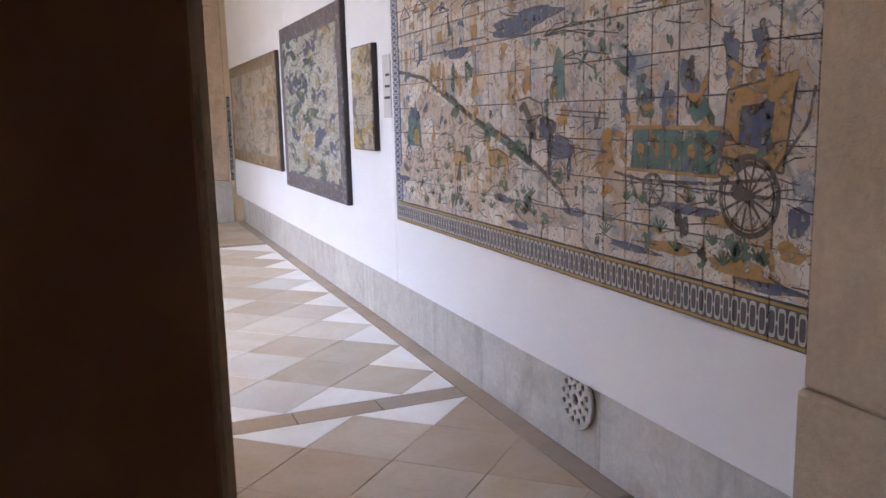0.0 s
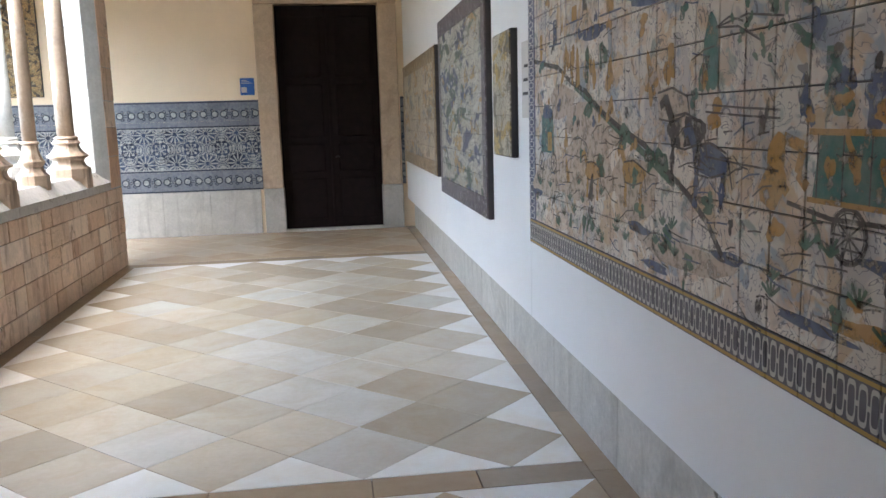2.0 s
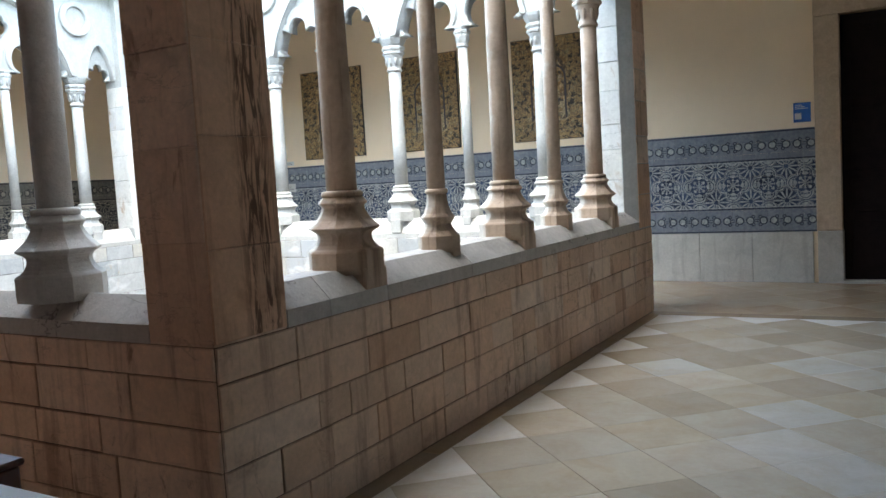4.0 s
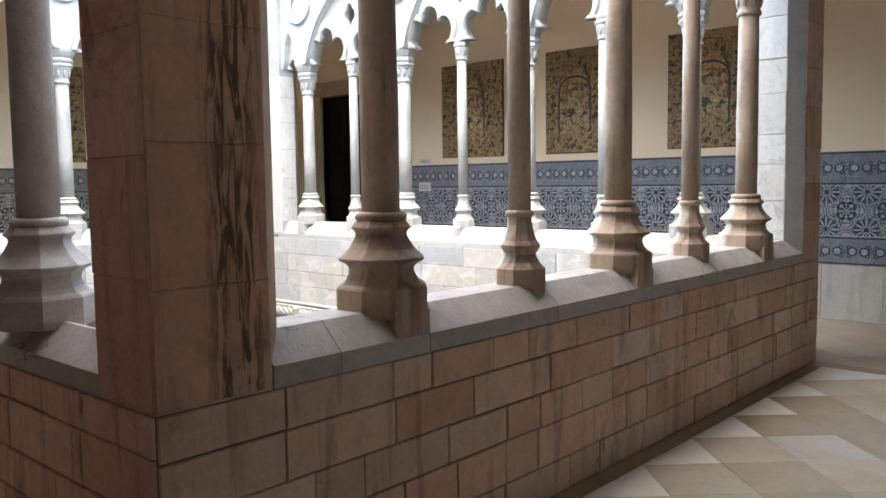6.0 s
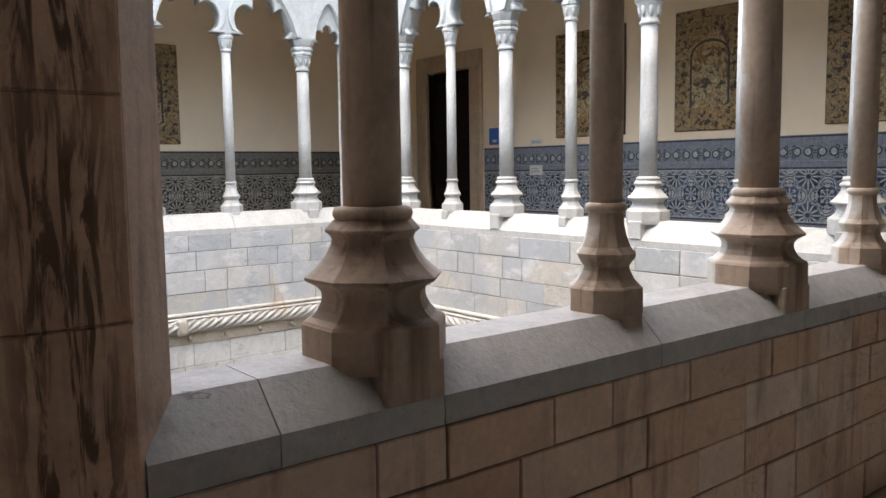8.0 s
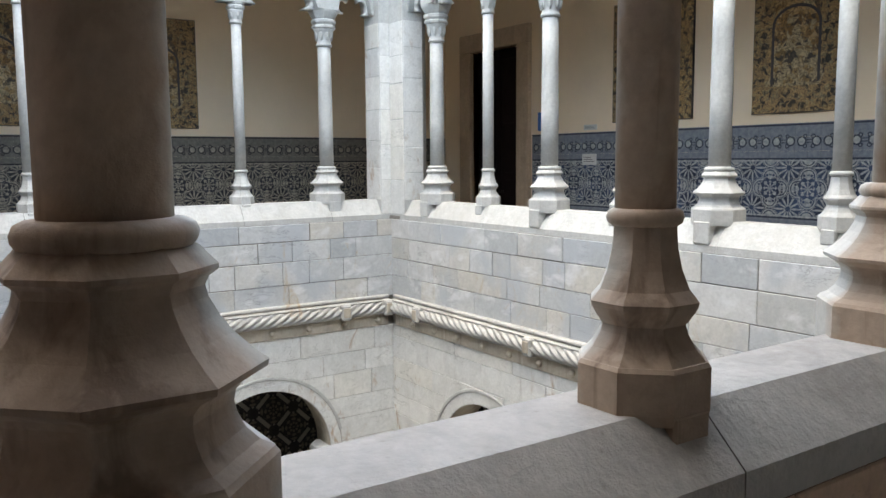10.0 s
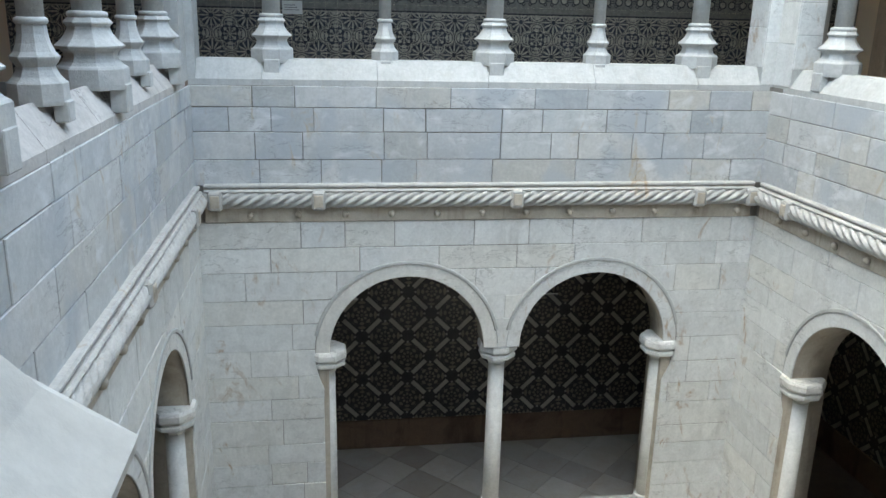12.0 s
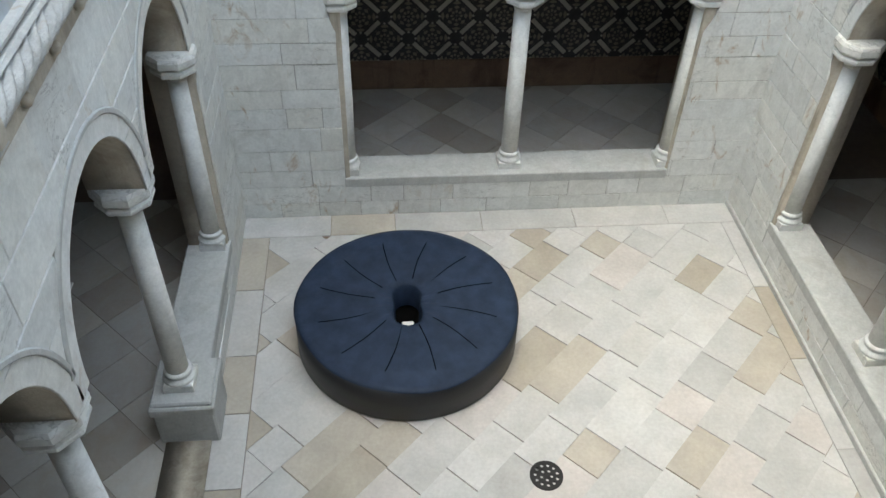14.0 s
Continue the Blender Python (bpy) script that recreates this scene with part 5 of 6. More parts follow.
class Brush:
    """Collects flat painted strokes of one colour on the great panel."""
    laid = 0

    def __init__(self, name, rgb, pale=0.22):
        n = Nodes(name + "_paint", 0.32)
        n.put(n.out.inputs["Alpha"], n.ramp(n.noise(24, 5, 0.7), [(0.34, 0.12), (0.5, 0.85)]))
        n.color(n.ramp(n.noise(16, 4, 0.65), [(0.36, rgb), (0.72, tuple(c * (1 - pale) + g * pale for c, g in zip(rgb, GLAZE)))]))
        glazed(n)
        self.name, self.mat, self.vs, self.fs = name, n.mat, [], []

    def poly(self, pts, lift):
        k = len(self.vs)
        Brush.laid += 1
        self.vs += [GB(u, v, 0.0462 + lift * 0.6 + 7e-7 * Brush.laid) for u, v in pts]
        self.fs.append(tuple(range(k, k + len(pts))))

    def blob(self, u, v, a, b, lift=0.0008, lumps=0.25, turn=0.0, seed=0):
        r = random.Random(seed + int(u * 977) + int(v * 331))
        ph = [r.uniform(0, 6.28) for _ in range(3)]
        pts = []
        for i in range(18):
            t = 2 * math.pi * i / 18
            k = 1 + lumps * (0.6 * math.sin(2 * t + ph[0]) + 0.4 * math.sin(3 * t + ph[1]) + 0.3 * math.sin(5 * t + ph[2]))
            x, y = a * k * math.cos(t), b * k * math.sin(t)
            pts.append((u - (x * math.cos(turn) - y * math.sin(turn)), v + x * math.sin(turn) + y * math.cos(turn)))
        self.poly(pts, lift)

    def stroke(self, pts, w, lift=0.0012):
        for i, ((a, b), (c, d)) in enumerate(zip(pts, pts[1:])):
            L = math.hypot(c - a, d - b) or 1
            nx, ny = -(d - b) / L * w / 2, (c - a) / L * w / 2
            self.poly([(a + nx, b + ny), (a - nx, b - ny), (c - nx, d - ny), (c + nx, d + ny)], lift)

    def wheel(self, u, v, r, spokes, w):
        ring = [(u + r * math.cos(2 * math.pi * i / 28), v + r * math.sin(2 * math.pi * i / 28)) for i in range(29)]
        self.stroke(ring, w)
        self.stroke([(u + 0.86 * (a - u), v + 0.86 * (b - v)) for a, b in ring], w * 0.4)
        for i in range(spokes):
            t = 2 * math.pi * i / spokes
            self.stroke([(u + 0.16 * r * math.cos(t), v + 0.16 * r * math.sin(t)), (u + r * math.cos(t), v + r * math.sin(t))], w * 0.5)
        self.blob(u, v, 0.17 * r, 0.17 * r, 0.0014, 0.0)

    def done(self):
        me = mesh_of(self.name, self.vs, self.fs, self.mat)
        bm = bmesh.new()
        bm.from_mesh(me)
        out = Vector(GB(0, 0, 1)) - Vector(GB(0, 0, 0))
        for f in bm.faces:
            f.normal_update()
            if f.normal.dot(out) < 0:
                f.normal_flip()
        bm.to_mesh(me)
        bm.free()
        return put(self.name, me, great)


umber, ochre, teal = Brush("painted_umber_brushwork", (0.06, 0.045, 0.04), 0.15), Brush("painted_ochre_brushwork", (0.47, 0.25, 0.06)), Brush("painted_teal_brushwork", (0.04, 0.15, 0.13))
green, blue, pink = Brush("painted_green_brushwork", (0.05, 0.12, 0.075), 0.2), Brush("painted_blue_brushwork", (0.06, 0.085, 0.17)), Brush("painted_pink_brushwork", (0.56, 0.43, 0.33), 0.5)
wheel_a, wheel_b = Brush("painted_wheel", (0.055, 0.04, 0.035), 0.15), Brush("painted_wheel", (0.055, 0.04, 0.035), 0.15)
coach_side, coach_seat = Brush("painted_coach_side", (0.04, 0.15, 0.13)), Brush("painted_coach_seat", (0.47, 0.25, 0.06))
pr = random.Random(77)
# ground and path
for u, v, a, b in ((5.75, 1.25, 0.25, 0.10), (5.2, 1.32, 0.40, 0.14), (5.05, 1.52, 0.35, 0.10), (4.6, 1.30, 0.25, 0.10), (5.5, 1.62, 0.22, 0.07), (4.2, 1.12, 0.3, 0.05)):
    pink.blob(u, v, a, b, 0.0002)
for u, v, a, b in ((2.95, 1.08, 0.16, 0.03), (3.3, 1.1, 0.12, 0.025), (3.05, 1.22, 0.09, 0.02), (2.76, 1.16, 0.05, 0.03)):
    ochre.blob(u, v, a, b, 0.0003)
for u, v, a, b in ((2.85, 1.045, 0.14, 0.018), (3.5, 1.07, 0.16, 0.014), (4.4, 1.05, 0.12, 0.015), (2.74, 1.25, 0.035, 0.05), (3.2, 1.24, 0.14, 0.02), (4.55, 1.16, 0.10, 0.02), (5.95, 1.17, 0.1, 0.02), (3.9, 1.16, 0.08, 0.02)):
    blue.blob(u, v, a, b, 0.0004)
umber.stroke([(6.0, 1.835), (5.75, 1.80), (5.55, 1.775), (5.35, 1.70), (5.15, 1.655), (4.95, 1.57), (4.75, 1.51), (4.5, 1.45), (4.3, 1.37), (4.15, 1.31), (4.02, 1.24), (3.93, 1.16)], 0.022)
green.stroke([(5.3, 1.68), (5.05, 1.60), (4.8, 1.51), (4.5, 1.42), (4.25, 1.33)], 0.026, 0.0006)
for u, v, w in ((4.7, 1.47, 0.06), (4.95, 1.36, 0.05), (5.1, 1.58, 0.05), (4.35, 1.40, 0.05)):
    green.blob(u, v, w, w * 0.8, 0.0013, 0.4)
# the great coach
wheel_a.wheel(2.93, 1.305, 0.118, 14, 0.018)
wheel_b.wheel(3.385, 1.29, 0.058, 10, 0.010)
umber.blob(3.06, 1.40, 0.14, 0.045, 0.0005)
coach_side.poly([(3.52, 1.36), (3.08, 1.36), (3.05, 1.50), (3.50, 1.50)], 0.0009)
ochre.stroke([(3.54, 1.505), (3.04, 1.505)], 0.014, 0.0014)
ochre.stroke([(3.54, 1.355), (3.06, 1.355)], 0.012, 0.0014)
for u in (3.46, 3.37, 3.28, 3.19, 3.11):
    ochre.blob(u, 1.43, 0.018, 0.026, 0.0014, 0.3)
    umber.stroke([(u + 0.045, 1.36), (u + 0.045, 1.5)], 0.005, 0.0015)
coach_seat.poly([(3.05, 1.42), (2.80, 1.38), (2.76, 1.66), (3.03, 1.62)], 0.001)
umber.stroke([(3.05, 1.42), (2.80, 1.38), (2.76, 1.66), (3.03, 1.62), (3.05, 1.42)], 0.009, 0.0015)
blue.poly([(2.98, 1.46), (2.86, 1.44), (2.84, 1.58), (2.97, 1.57)], 0.0013)
for k in range(4):
    ochre.blob(2.79 + 0.07 * k, 1.645 + 0.012 * math.sin(k), 0.03, 0.02, 0.0016, 0.4)
ochre.stroke([(3.62, 1.36), (3.68, 1.42), (3.64, 1.49), (3.56, 1.47), (3.58, 1.41), (3.54, 1.38)], 0.028, 0.0012)
ochre.blob(3.68, 1.40, 0.06, 0.08, 0.0008, 0.4)
umber.stroke([(3.62, 1.34), (3.45, 1.32), (3.1, 1.33), (2.85, 1.36), (2.72, 1.52), (2.70, 1.62)], 0.011, 0.0013)
for u, v, s in ((3.45, 1.60, 1.0), (3.32, 1.575, 0.9), (3.2, 1.63, 1.1), (3.14, 1.55, 1.0), (3.02, 1.72, 0.9), (2.9, 1.74, 0.8), (3.56, 1.57, 0.7)):
    (blue if pr.random() < 0.65 else teal).blob(u, v, 0.045 * s, 0.06 * s, 0.0009, 0.6, 0.3)
    ochre.blob(u - 0.02, v - 0.03, 0.03 * s, 0.02 * s, 0.001, 0.5)
    umber.blob(u, v + 0.075 * s, 0.015 * s, 0.018 * s, 0.001, 0.2)
# horses and riders, as plain shapes


def horse(brush, u, v, s):
    brush.blob(u, v, 0.11 * s, 0.045 * s, 0.0009, 0.15)
    brush.stroke([(u + 0.08 * s, v + 0.02 * s), (u + 0.13 * s, v + 0.09 * s)], 0.035 * s, 0.001)
    brush.stroke([(u + 0.12 * s, v + 0.09 * s), (u + 0.165 * s, v + 0.065 * s)], 0.026 * s, 0.0011)
    for k, dx in enumerate((0.085, 0.06, -0.07, -0.09)):
        brush.stroke([(u + dx * s, v - 0.02 * s), (u + (dx + (0.03 if k % 2 else -0.015)) * s, v - 0.08 * s), (u + (dx + 0.01) * s, v - 0.135 * s)], 0.016 * s, 0.001)
    umber.stroke([(u + 0.1 * s, v + 0.035 * s), (u, v + 0.046 * s), (u - 0.1 * s, v + 0.02 * s), (u - 0.13 * s, v - 0.07 * s)], 0.007 * s, 0.0014)
    umber.stroke([(u + 0.09 * s, v - 0.04 * s), (u, v - 0.048 * s), (u - 0.09 * s, v - 0.03 * s)], 0.006 * s, 0.0014)


horse(umber, 4.18, 1.50, 1.15)
horse(blue, 4.02, 1.42, 1.05)
horse(pink, 4.28, 1.58, 1.1)
horse(pink, 5.22, 1.42, 0.9)
horse(ochre, 5.05, 1.33, 0.85)
horse(ochre, 4.60, 1.35, 0.95)
for a in (1.575, 1.555, 1.43):
    umber.stroke([(4.05, a), (3.85, a - 0.012), (3.66, a - 0.02)], 0.006, 0.0012)
for u, v in ((4.30, 1.70), (4.45, 1.66), (5.33, 1.78), (5.25, 1.74), (5.12, 1.76), (5.05, 1.73), (4.93, 1.78), (4.85, 1.70), (4.05, 1.66), (5.42, 1.80)):
    (ochre if pr.random() < 0.7 else green).blob(u, v, 0.035, 0.065, 0.0009, 0.55, 0.2)
    umber.stroke([(u + 0.02, v + 0.05), (u + 0.024, v - 0.06)], 0.005, 0.0013)
teal.blob(4.02, 1.72, 0.045, 0.10, 0.001, 0.25)
# the small coach
teal.poly([(5.86, 1.38), (5.62, 1.38), (5.64, 1.56), (5.84, 1.56)], 0.0009)
blue.blob(5.74, 1.575, 0.10, 0.03, 0.001, 0.2)
ochre.poly([(5.74, 1.39), (5.66, 1.39), (5.66, 1.48), (5.74, 1.48)], 0.0013)
for u in (5.85, 5.63):
    umber.wheel(u, 1.335, 0.045, 8, 0.008)
# buildings, hills and trees above
for u, v, a, b in ((5.6, 2.02, 0.10, 0.14), (5.3, 2.03, 0.12, 0.08), (4.85, 2.02, 0.13, 0.09), (5.85, 1.98, 0.08, 0.16), (3.45, 2.05, 0.06, 0.12), (3.16, 2.08, 0.06, 0.07), (5.0, 2.35, 0.2, 0.15), (4.1, 2.4, 0.25, 0.16), (3.2, 2.45, 0.2, 0.18)):
    blue.stroke([(u + a, v - b), (u + a, v + b), (u - a, v + b), (u - a, v - b), (u + a, v - b)], 0.008, 0.001)
    (ochre if pr.random() < 0.4 else blue).poly([(u + a * 0.3, v - b), (u + a * 0.3, v - b * 0.2), (u - a * 0.3, v - b * 0.2), (u - a * 0.3, v - b)], 0.0006)
    umber.stroke([(u + a * 1.15, v + b), (u, v + b * 1.45), (u - a * 1.15, v + b)], 0.010, 0.0012)
for u, v, a, b in ((4.4, 1.95, 0.28, 0.04), (4.2, 1.98, 0.2, 0.03), (5.05, 1.88, 0.16, 0.025), (3.7, 2.2, 0.3, 0.03)):
    blue.blob(u, v, a, b, 0.0004)
for root, tips in (((4.15, 1.88), ((3.95, 1.92), (3.82, 1.86), (3.7, 1.9), (3.6, 1.84))), ((4.0, 1.78), ((3.85, 1.78), (3.75, 1.72), (3.66, 1.77)))):
    for tip in tips:
        umber.stroke([root, ((root[0] + tip[0]) / 2, (root[1] + tip[1]) / 2 + 0.02), tip], 0.006, 0.001)
        for k in range(6):
            green.blob(tip[0] + pr.uniform(-0.05, 0.06), tip[1] + pr.uniform(-0.05, 0.04), 0.014, 0.009, 0.0011, 0.3, pr.uniform(0, 3))
# tufts along the foot of the picture
for k in range(40):
    u, v = pr.uniform(2.78, 6.0), pr.uniform(1.05, 1.15) if k < 26 else pr.uniform(1.15, 1.27)
    for a in (-60, -30, 0, 28, 55):
        L = pr.uniform(0.03, 0.06)
        green.stroke([(u, v), (u - L * math.sin(radians(a)) * 0.9, v + L * math.cos(radians(a)) * 0.9)], 0.010, 0.0011)
for k in range(150):
    u, v = pr.uniform(2.78, 5.95), pr.uniform(1.05, 2.7)
    br = pr.choice((green, blue, ochre, umber, teal, ochre, blue)) if v > 1.3 else pr.choice((green, green, umber, ochre))
    br.blob(u, v, pr.uniform(0.012, 0.05), pr.uniform(0.01, 0.035), 0.0003, 0.55, pr.uniform(0, 3), k)
for k in range(260):
    u, v = pr.uniform(2.75, 5.95), pr.choice((pr.uniform(1.05, 1.5), pr.uniform(1.7, 2.6)))
    L, a = pr.uniform(0.02, 0.09), pr.uniform(-0.6, 0.6)
    (umber if k % 4 else blue).stroke([(u, v), (u - L * math.cos(a), v + L * math.sin(a)), (u - 1.7 * L * math.cos(a * 0.4), v + L * math.sin(a) * 1.2)], 0.005, 0.0013)
for b in (umber, ochre, teal, green, blue, pink):
    tagged(b.done(), kind="stuff")
for b in (wheel_a, wheel_b, coach_side, coach_seat):
    b.done()

# the other panels of the east gallery
for lab, a, b, c, d, nc, nr, pic, rim, rn in (
        ("tall tile picture of a garden with a purple-grey border", 7.33, 9.66, 0.865, 2.455, 17, 11, MEDPIC, MEDRIM, 1),
        ("ochre tile picture with a broad brown border", 9.98, 13.40, 0.99, 2.28, 24, 9, FARPIC, FARRIM, 1),
        ("small upright tile panel with yellow ornament", 6.57, 7.06, 1.325, 2.06, 4, 6, SMALLPIC, SMALLPIC, 1)):
    shift_coords([m for m in {pic, rim}], F_EW, (a + b) / 2, c)
    tile_panel(lab, F_EW, a, b, c, d, nc, nr, pic, rim, PANEL_EDGE, rn, 0.04)

# figure panels of the north and west walls
for F, key, spans in ((F_NW, "x", ((-8.12, -6.90), (-6.11, -5.14), (-4.22, -3.12))), (F_WW, "y", ((6.71, 7.775), (8.655, 9.66)))):
    for a, b in spans:
        p, G = tile_panel("brown and cream tile panel of a seated figure in a niche", F, a, b, 2.01, 3.44, 8, 10, SAINT[key], SAINTRIM[key], PANEL_EDGE, 2, 0.03)
        c, s = (a + b) / 2, 1
        n_arch = [(c - 0.27, 2.30), *[(c - 0.27 * math.cos(t), 2.88 + 0.2 * math.sin(t)) for t in (math.pi * i / 16 for i in range(17))], (c + 0.27, 2.30)]
        plate("niche_line", n_arch + [(c + 0.24, 2.30), *[(c + 0.24 * math.cos(t), 2.88 + 0.17 * math.sin(t)) for t in (math.pi * i / 16 for i in range(17))], (c - 0.24, 2.30)], [], G, 0.0385, 0.0395, PANEL_EDGE, p)
        body = [(c + w * 0.78, v) for v, w in ((2.27, 0.34), (2.36, 0.40), (2.48, 0.34), (2.60, 0.24), (2.70, 0.20), (2.76, 0.10))]
        body += [(c - w * 0.82, v - 0.02) for v, w in ((2.76, 0.10), (2.70, 0.24), (2.60, 0.30), (2.48, 0.30), (2.36, 0.36), (2.30, 0.40))]
        plate("figure_shape", body, [], G, 0.0385, 0.0393, FIGURE[key], p)
        plate("head_shape", [(c + 0.01 + 0.055 * math.cos(t), 2.81 + 0.065 * math.sin(t)) for t in (2 * math.pi * i / 16 for i in range(16))], [], G, 0.0385, 0.0393, FIGURE[key], p)

# ---- signs and labels ----
sg = thing("door_sign", "small blue enamel sign with a pale corner beside the door", "sign", at=(-0.39, NW, 1.97))
box("plate", (-0.10, -0.012, 0.0), (0.095, 0.0, 0.235), BLUESIGN, sg, c=0.003)
box("pale_patch", (-0.085, -0.0135, 0.035), (-0.01, -0.011, 0.11), PALE, sg, c=0.0005)
for k in range(3):
    box("text_bar", (-0.08, -0.0135, 0.16 + 0.02 * k), (0.06 - 0.03 * k, -0.011, 0.168 + 0.02 * k), PALE, sg, c=0.0003)
sg2 = thing("door_sign", "small blue enamel sign beside the far door", "sign", at=(-9.45, NW, 1.95))
box("plate", (-0.13, -0.012, 0.0), (0.13, 0.0, 0.26), BLUESIGN, sg2, c=0.003)
box("pale_patch", (-0.05, -0.0135, 0.04), (0.05, -0.011, 0.08), PALE, sg2, c=0.0005)


def wall_label(F, u, v, w, h, d=0.0):
    p = F(u, v, d)
    t = thing("wall_label", "small pale caption card on the wall", "label", "caption cards", p)
    G = lambda a, b, e: tuple(Vector(F(u + a, v + b, d + e)) - Vector(p))
    fbox("card", G, -w / 2, w / 2, 0, h, 0.0, 0.006, PALE, t, 0.001)
    for k in range(3):
        fbox("text_bar", G, -w * 0.4, w * (0.35 - 0.1 * k), h * (0.3 + 0.18 * k), h * (0.34 + 0.18 * k), 0.005, 0.0066, METAL, t, 0.0002)


wall_label(F_WW, 6.30, 1.48, 0.24, 0.155, 0.014)
wall_label(F_WW, 6.30, 1.93, 0.24, 0.07)
wall_label(F_NW, -8.54, 1.475, 0.26, 0.145, 0.014)
wall_label(F_NW, -8.54, 1.93, 0.24, 0.07)
wall_label(F_EW, 6.36, 1.55, 0.16, 0.42)

# ---- vent in the east base ----
vent = thing("vent_grille", "round pierced stone vent grille in the base", "vent", at=(EW + 0.085, 4.07, 0.285))
ring = [(0.135 * math.cos(2 * math.pi * i / 32), 0.135 * math.sin(2 * math.pi * i / 32)) for i in range(32)]
VF = lambda u, v, d: (-d, u, v)
holes = [[(0.028 * math.cos(t), 0.028 * math.sin(t)) for t in (2 * math.pi * i / 12 for i in range(12))]]
for n_, r_, s_ in ((8, 0.06, 0.016), (12, 0.098, 0.017)):
    for k in range(n_):
        c_ = 2 * math.pi * k / n_ + (0.2 if n_ == 12 else 0)
        holes.append([(r_ * math.cos(c_) + s_ * math.cos(t) * (1 + 0.3 * math.cos(3 * t)), r_ * math.sin(c_) + s_ * math.sin(t)) for t in (2 * math.pi * i / 9 for i in range(9))])
plate("pierced_disc", ring, holes, VF, 0.004, 0.022, DADO_STONE, vent, bevel=0.003)
plate("dark_backing", ring, [], VF, 0.001, 0.004, METAL, vent)

# ---- covered well and drain ----
WR, WH = 1.06, 0.43
well = thing("covered_well", "round well under a taut dark blue fabric cover with a hole", "well", at=(-7.32, 7.20, LOW))
vs, fs, seg, rings = [], [], 72, [0.175, 0.19, 0.205, 0.27, 0.36, 0.48, 0.6, 0.78, 0.86, 0.875, 1.00, 1.045, 1.06]
for r in rings:
    for i in range(seg):
        a = 2 * math.pi * i / seg
        seam = abs(((i / seg * 12) % 1) - 0.5)
        fold = 0.012 * math.sin(a * 7 + r * 3) * (1.1 - r) * min(1, max(0, (r - 0.28) * 4)) + (-0.010 if seam > 0.45 and 0.2 < r < 0.87 else 0) + (-0.008 if r == 0.875 else 0)
        ctr = 0.06 * max(0, 1 - r / 0.35)
        drop = -0.28 if r == 0.175 else -0.03 if r == 0.19 else (-0.018 if r == 1.06 else 0)
        rr = r * (1 + (0.38 * math.cos(2 * a) if r < 0.22 else 0.15 * math.cos(2 * a) if r < 0.3 else 0.010 * math.sin(3 * a + 1.0) + 0.006 * math.sin(7 * a)))
        vs.append((rr * math.cos(a), rr * math.sin(a), WH + fold - ctr * 0.6 + drop))
for k in range(len(rings) - 1):
    for i in range(seg):
        j = (i + 1) % seg
        fs.append((k * seg + i, (k + 1) * seg + i, (k + 1) * seg + j, k * seg + j))
put("cover", mesh_of("cover", vs, fs, TARP.mat, True), well, "dark blue fabric cover with radial seams")
lathe("skirt", [(1.05, 0.0), (1.065, 0.02), (1.062, 0.2), (1.06, WH - 0.017), (0.92, WH - 0.05), (0.92, 0.06)], TARP_SIDE, well, "black fabric skirt", segs=72)
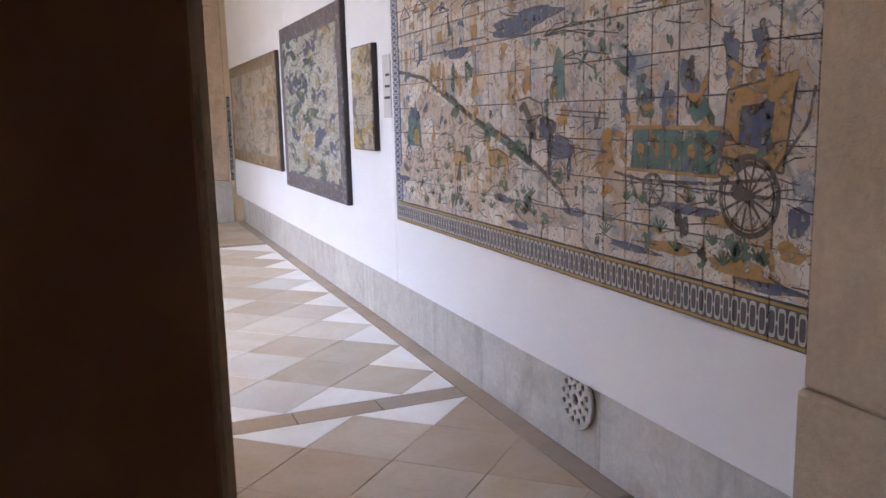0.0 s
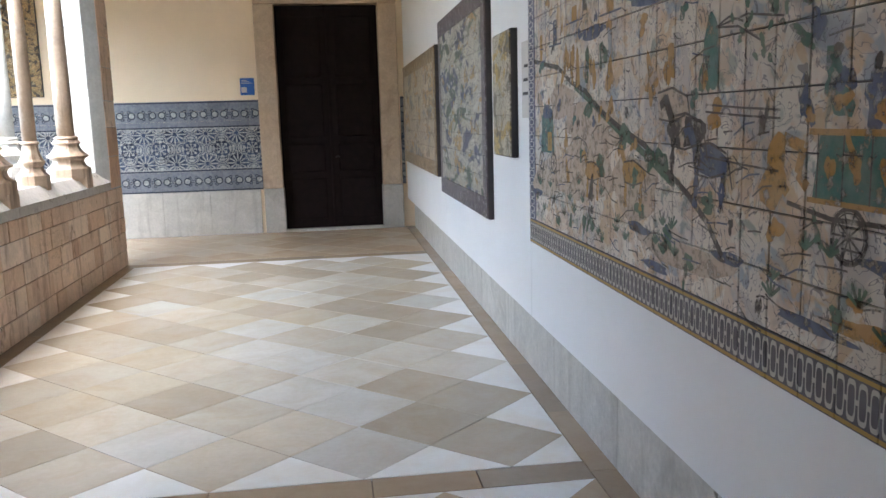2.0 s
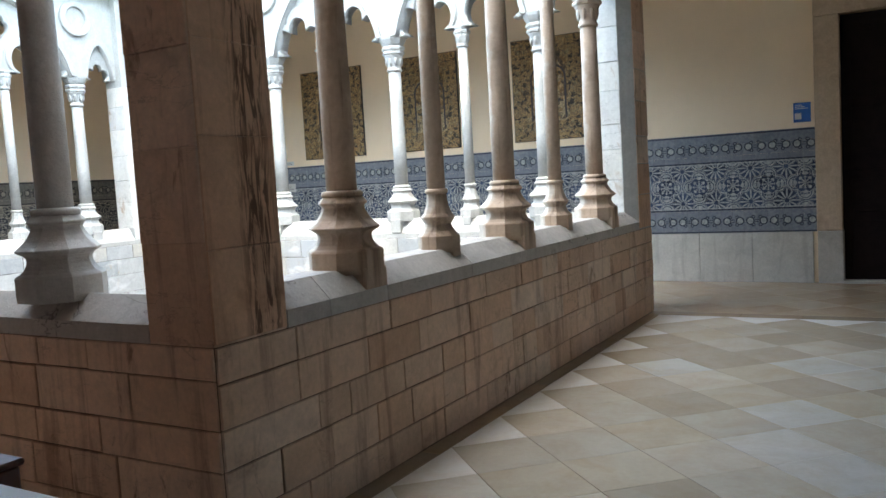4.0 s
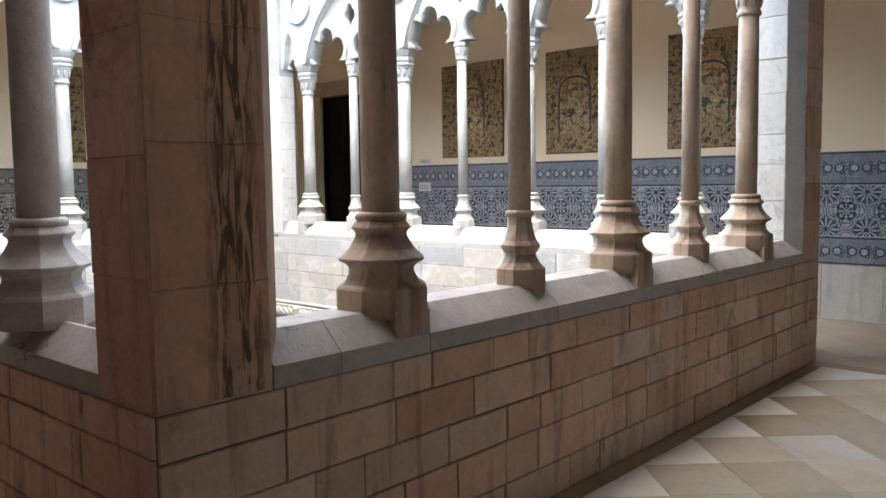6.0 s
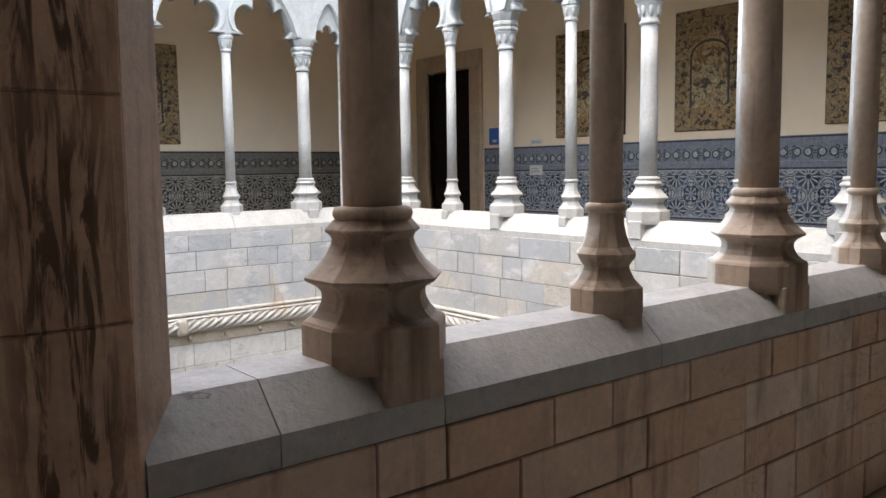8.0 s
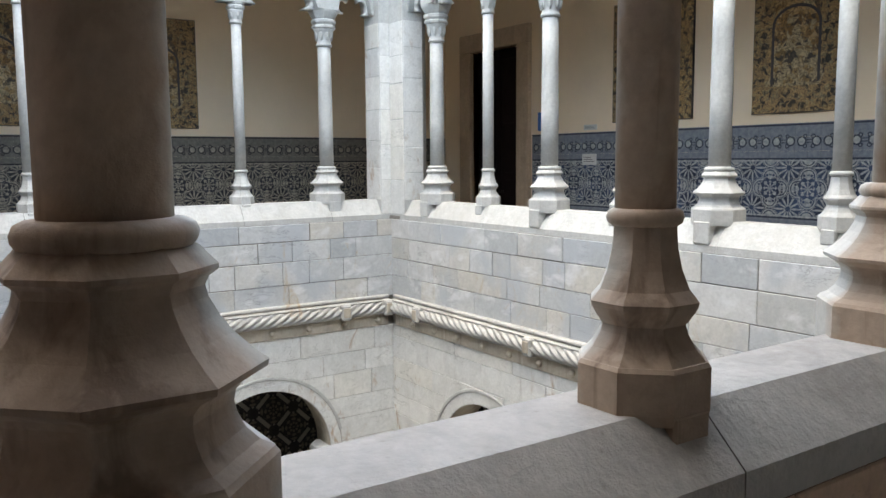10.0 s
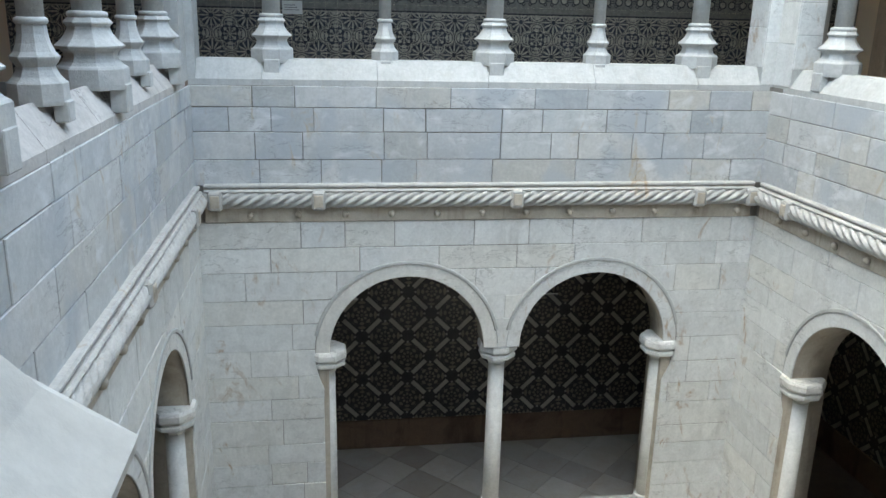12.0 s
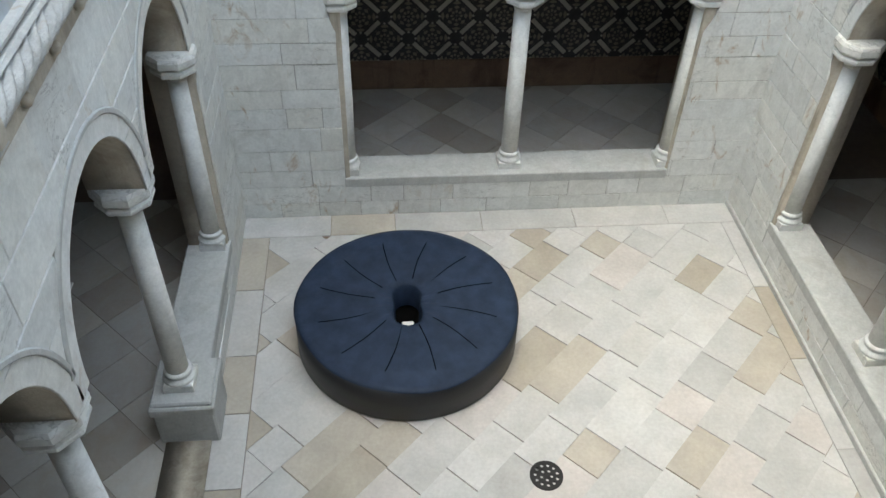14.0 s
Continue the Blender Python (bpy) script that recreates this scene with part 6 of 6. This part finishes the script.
for i in range(12):
    a = 2 * math.pi * (i + 0.5) / 12
    pts = [(r * math.cos(a + 0.05 * math.sin(4 * r)), r * math.sin(a + 0.05 * math.sin(4 * r)), WH + 0.002 + 0.012 * math.sin(a * 7 + r * 3) * (1.1 - r) - 0.036 * max(0, 1 - r / 0.35)) for r in (0.31, 0.36, 0.48, 0.6, 0.78, 0.86)]
    v2, f2 = [], []
    for p in pts:
        nx, ny = -math.sin(a) * 0.005, math.cos(a) * 0.005
        v2 += [(p[0] + nx, p[1] + ny, p[2]), (p[0] - nx, p[1] - ny, p[2]), (p[0], p[1], p[2] + 0.005)]
    for k in range(len(pts) - 1):
        f2 += [(3 * k, 3 * k + 3, 3 * k + 5, 3 * k + 2), (3 * k + 2, 3 * k + 5, 3 * k + 4, 3 * k + 1)]
    put("seam", mesh_of("seam", v2, f2, PITCH), well)
# shallow black disc under the hole, painted in place of deep shade
lathe("well_shaft", [(0.85, 0.07), (0.85, 0.11), (0.0, 0.112)], PITCH, well, segs=24)
box("strap_end", (0.20, -0.06, WH - 0.10), (0.255, 0.05, WH - 0.045), PALE, well, "pale strap end in the hole", 0.008)
drain = thing("floor_drain", "round cast iron drain cover set in the paving", "drain", at=(-5.64, 8.29, LOW))
circ = lambda r, cx=0, cy=0, k=24: [(cx + r * math.cos(2 * math.pi * i / k), cy + r * math.sin(2 * math.pi * i / k)) for i in range(k)]
plate("grate", circ(0.14), [circ(0.016, r * math.cos(2 * math.pi * i / n_), r * math.sin(2 * math.pi * i / n_), 8) for r, n_ in ((0.045, 5), (0.095, 11)) for i in range(n_)], lambda u, v, d: (u, v, d), 0.002, 0.016, METAL, drain, bevel=0.002)

# ---- display table and cabinet of the south gallery ----
tab = thing("display_table", "low table with a white top in the south gallery", "table", at=(-1.72, 3.8, 0))
box("tabletop", (-0.8, -0.35, 0.765), (0.8, 0.305, 0.80), WHITE, tab, c=0.006)
for sx in (-0.74, 0.74):
    for sy in (-0.29, 0.25):
        box("leg", (sx - 0.025, sy - 0.025, 0.0), (sx + 0.025, sy + 0.025, 0.766), METAL, tab, c=0.004)
cab = thing("bench_back", "red-brown wooden bench back behind the table", "bench", at=(-2.0, 4.19, 0))
box("body", (-0.6, -0.055, 0.06), (0.57, 0.06, 0.78), MAHOGANY, cab, c=0.008)
box("top", (-0.61, -0.065, 0.78), (0.58, 0.07, 0.80), MAHOGANY, cab, c=0.006)
boxes("plinth", [((-0.57, -0.05, 0), (0.55, 0.055, 0.062))], MAHOGANY, cab)
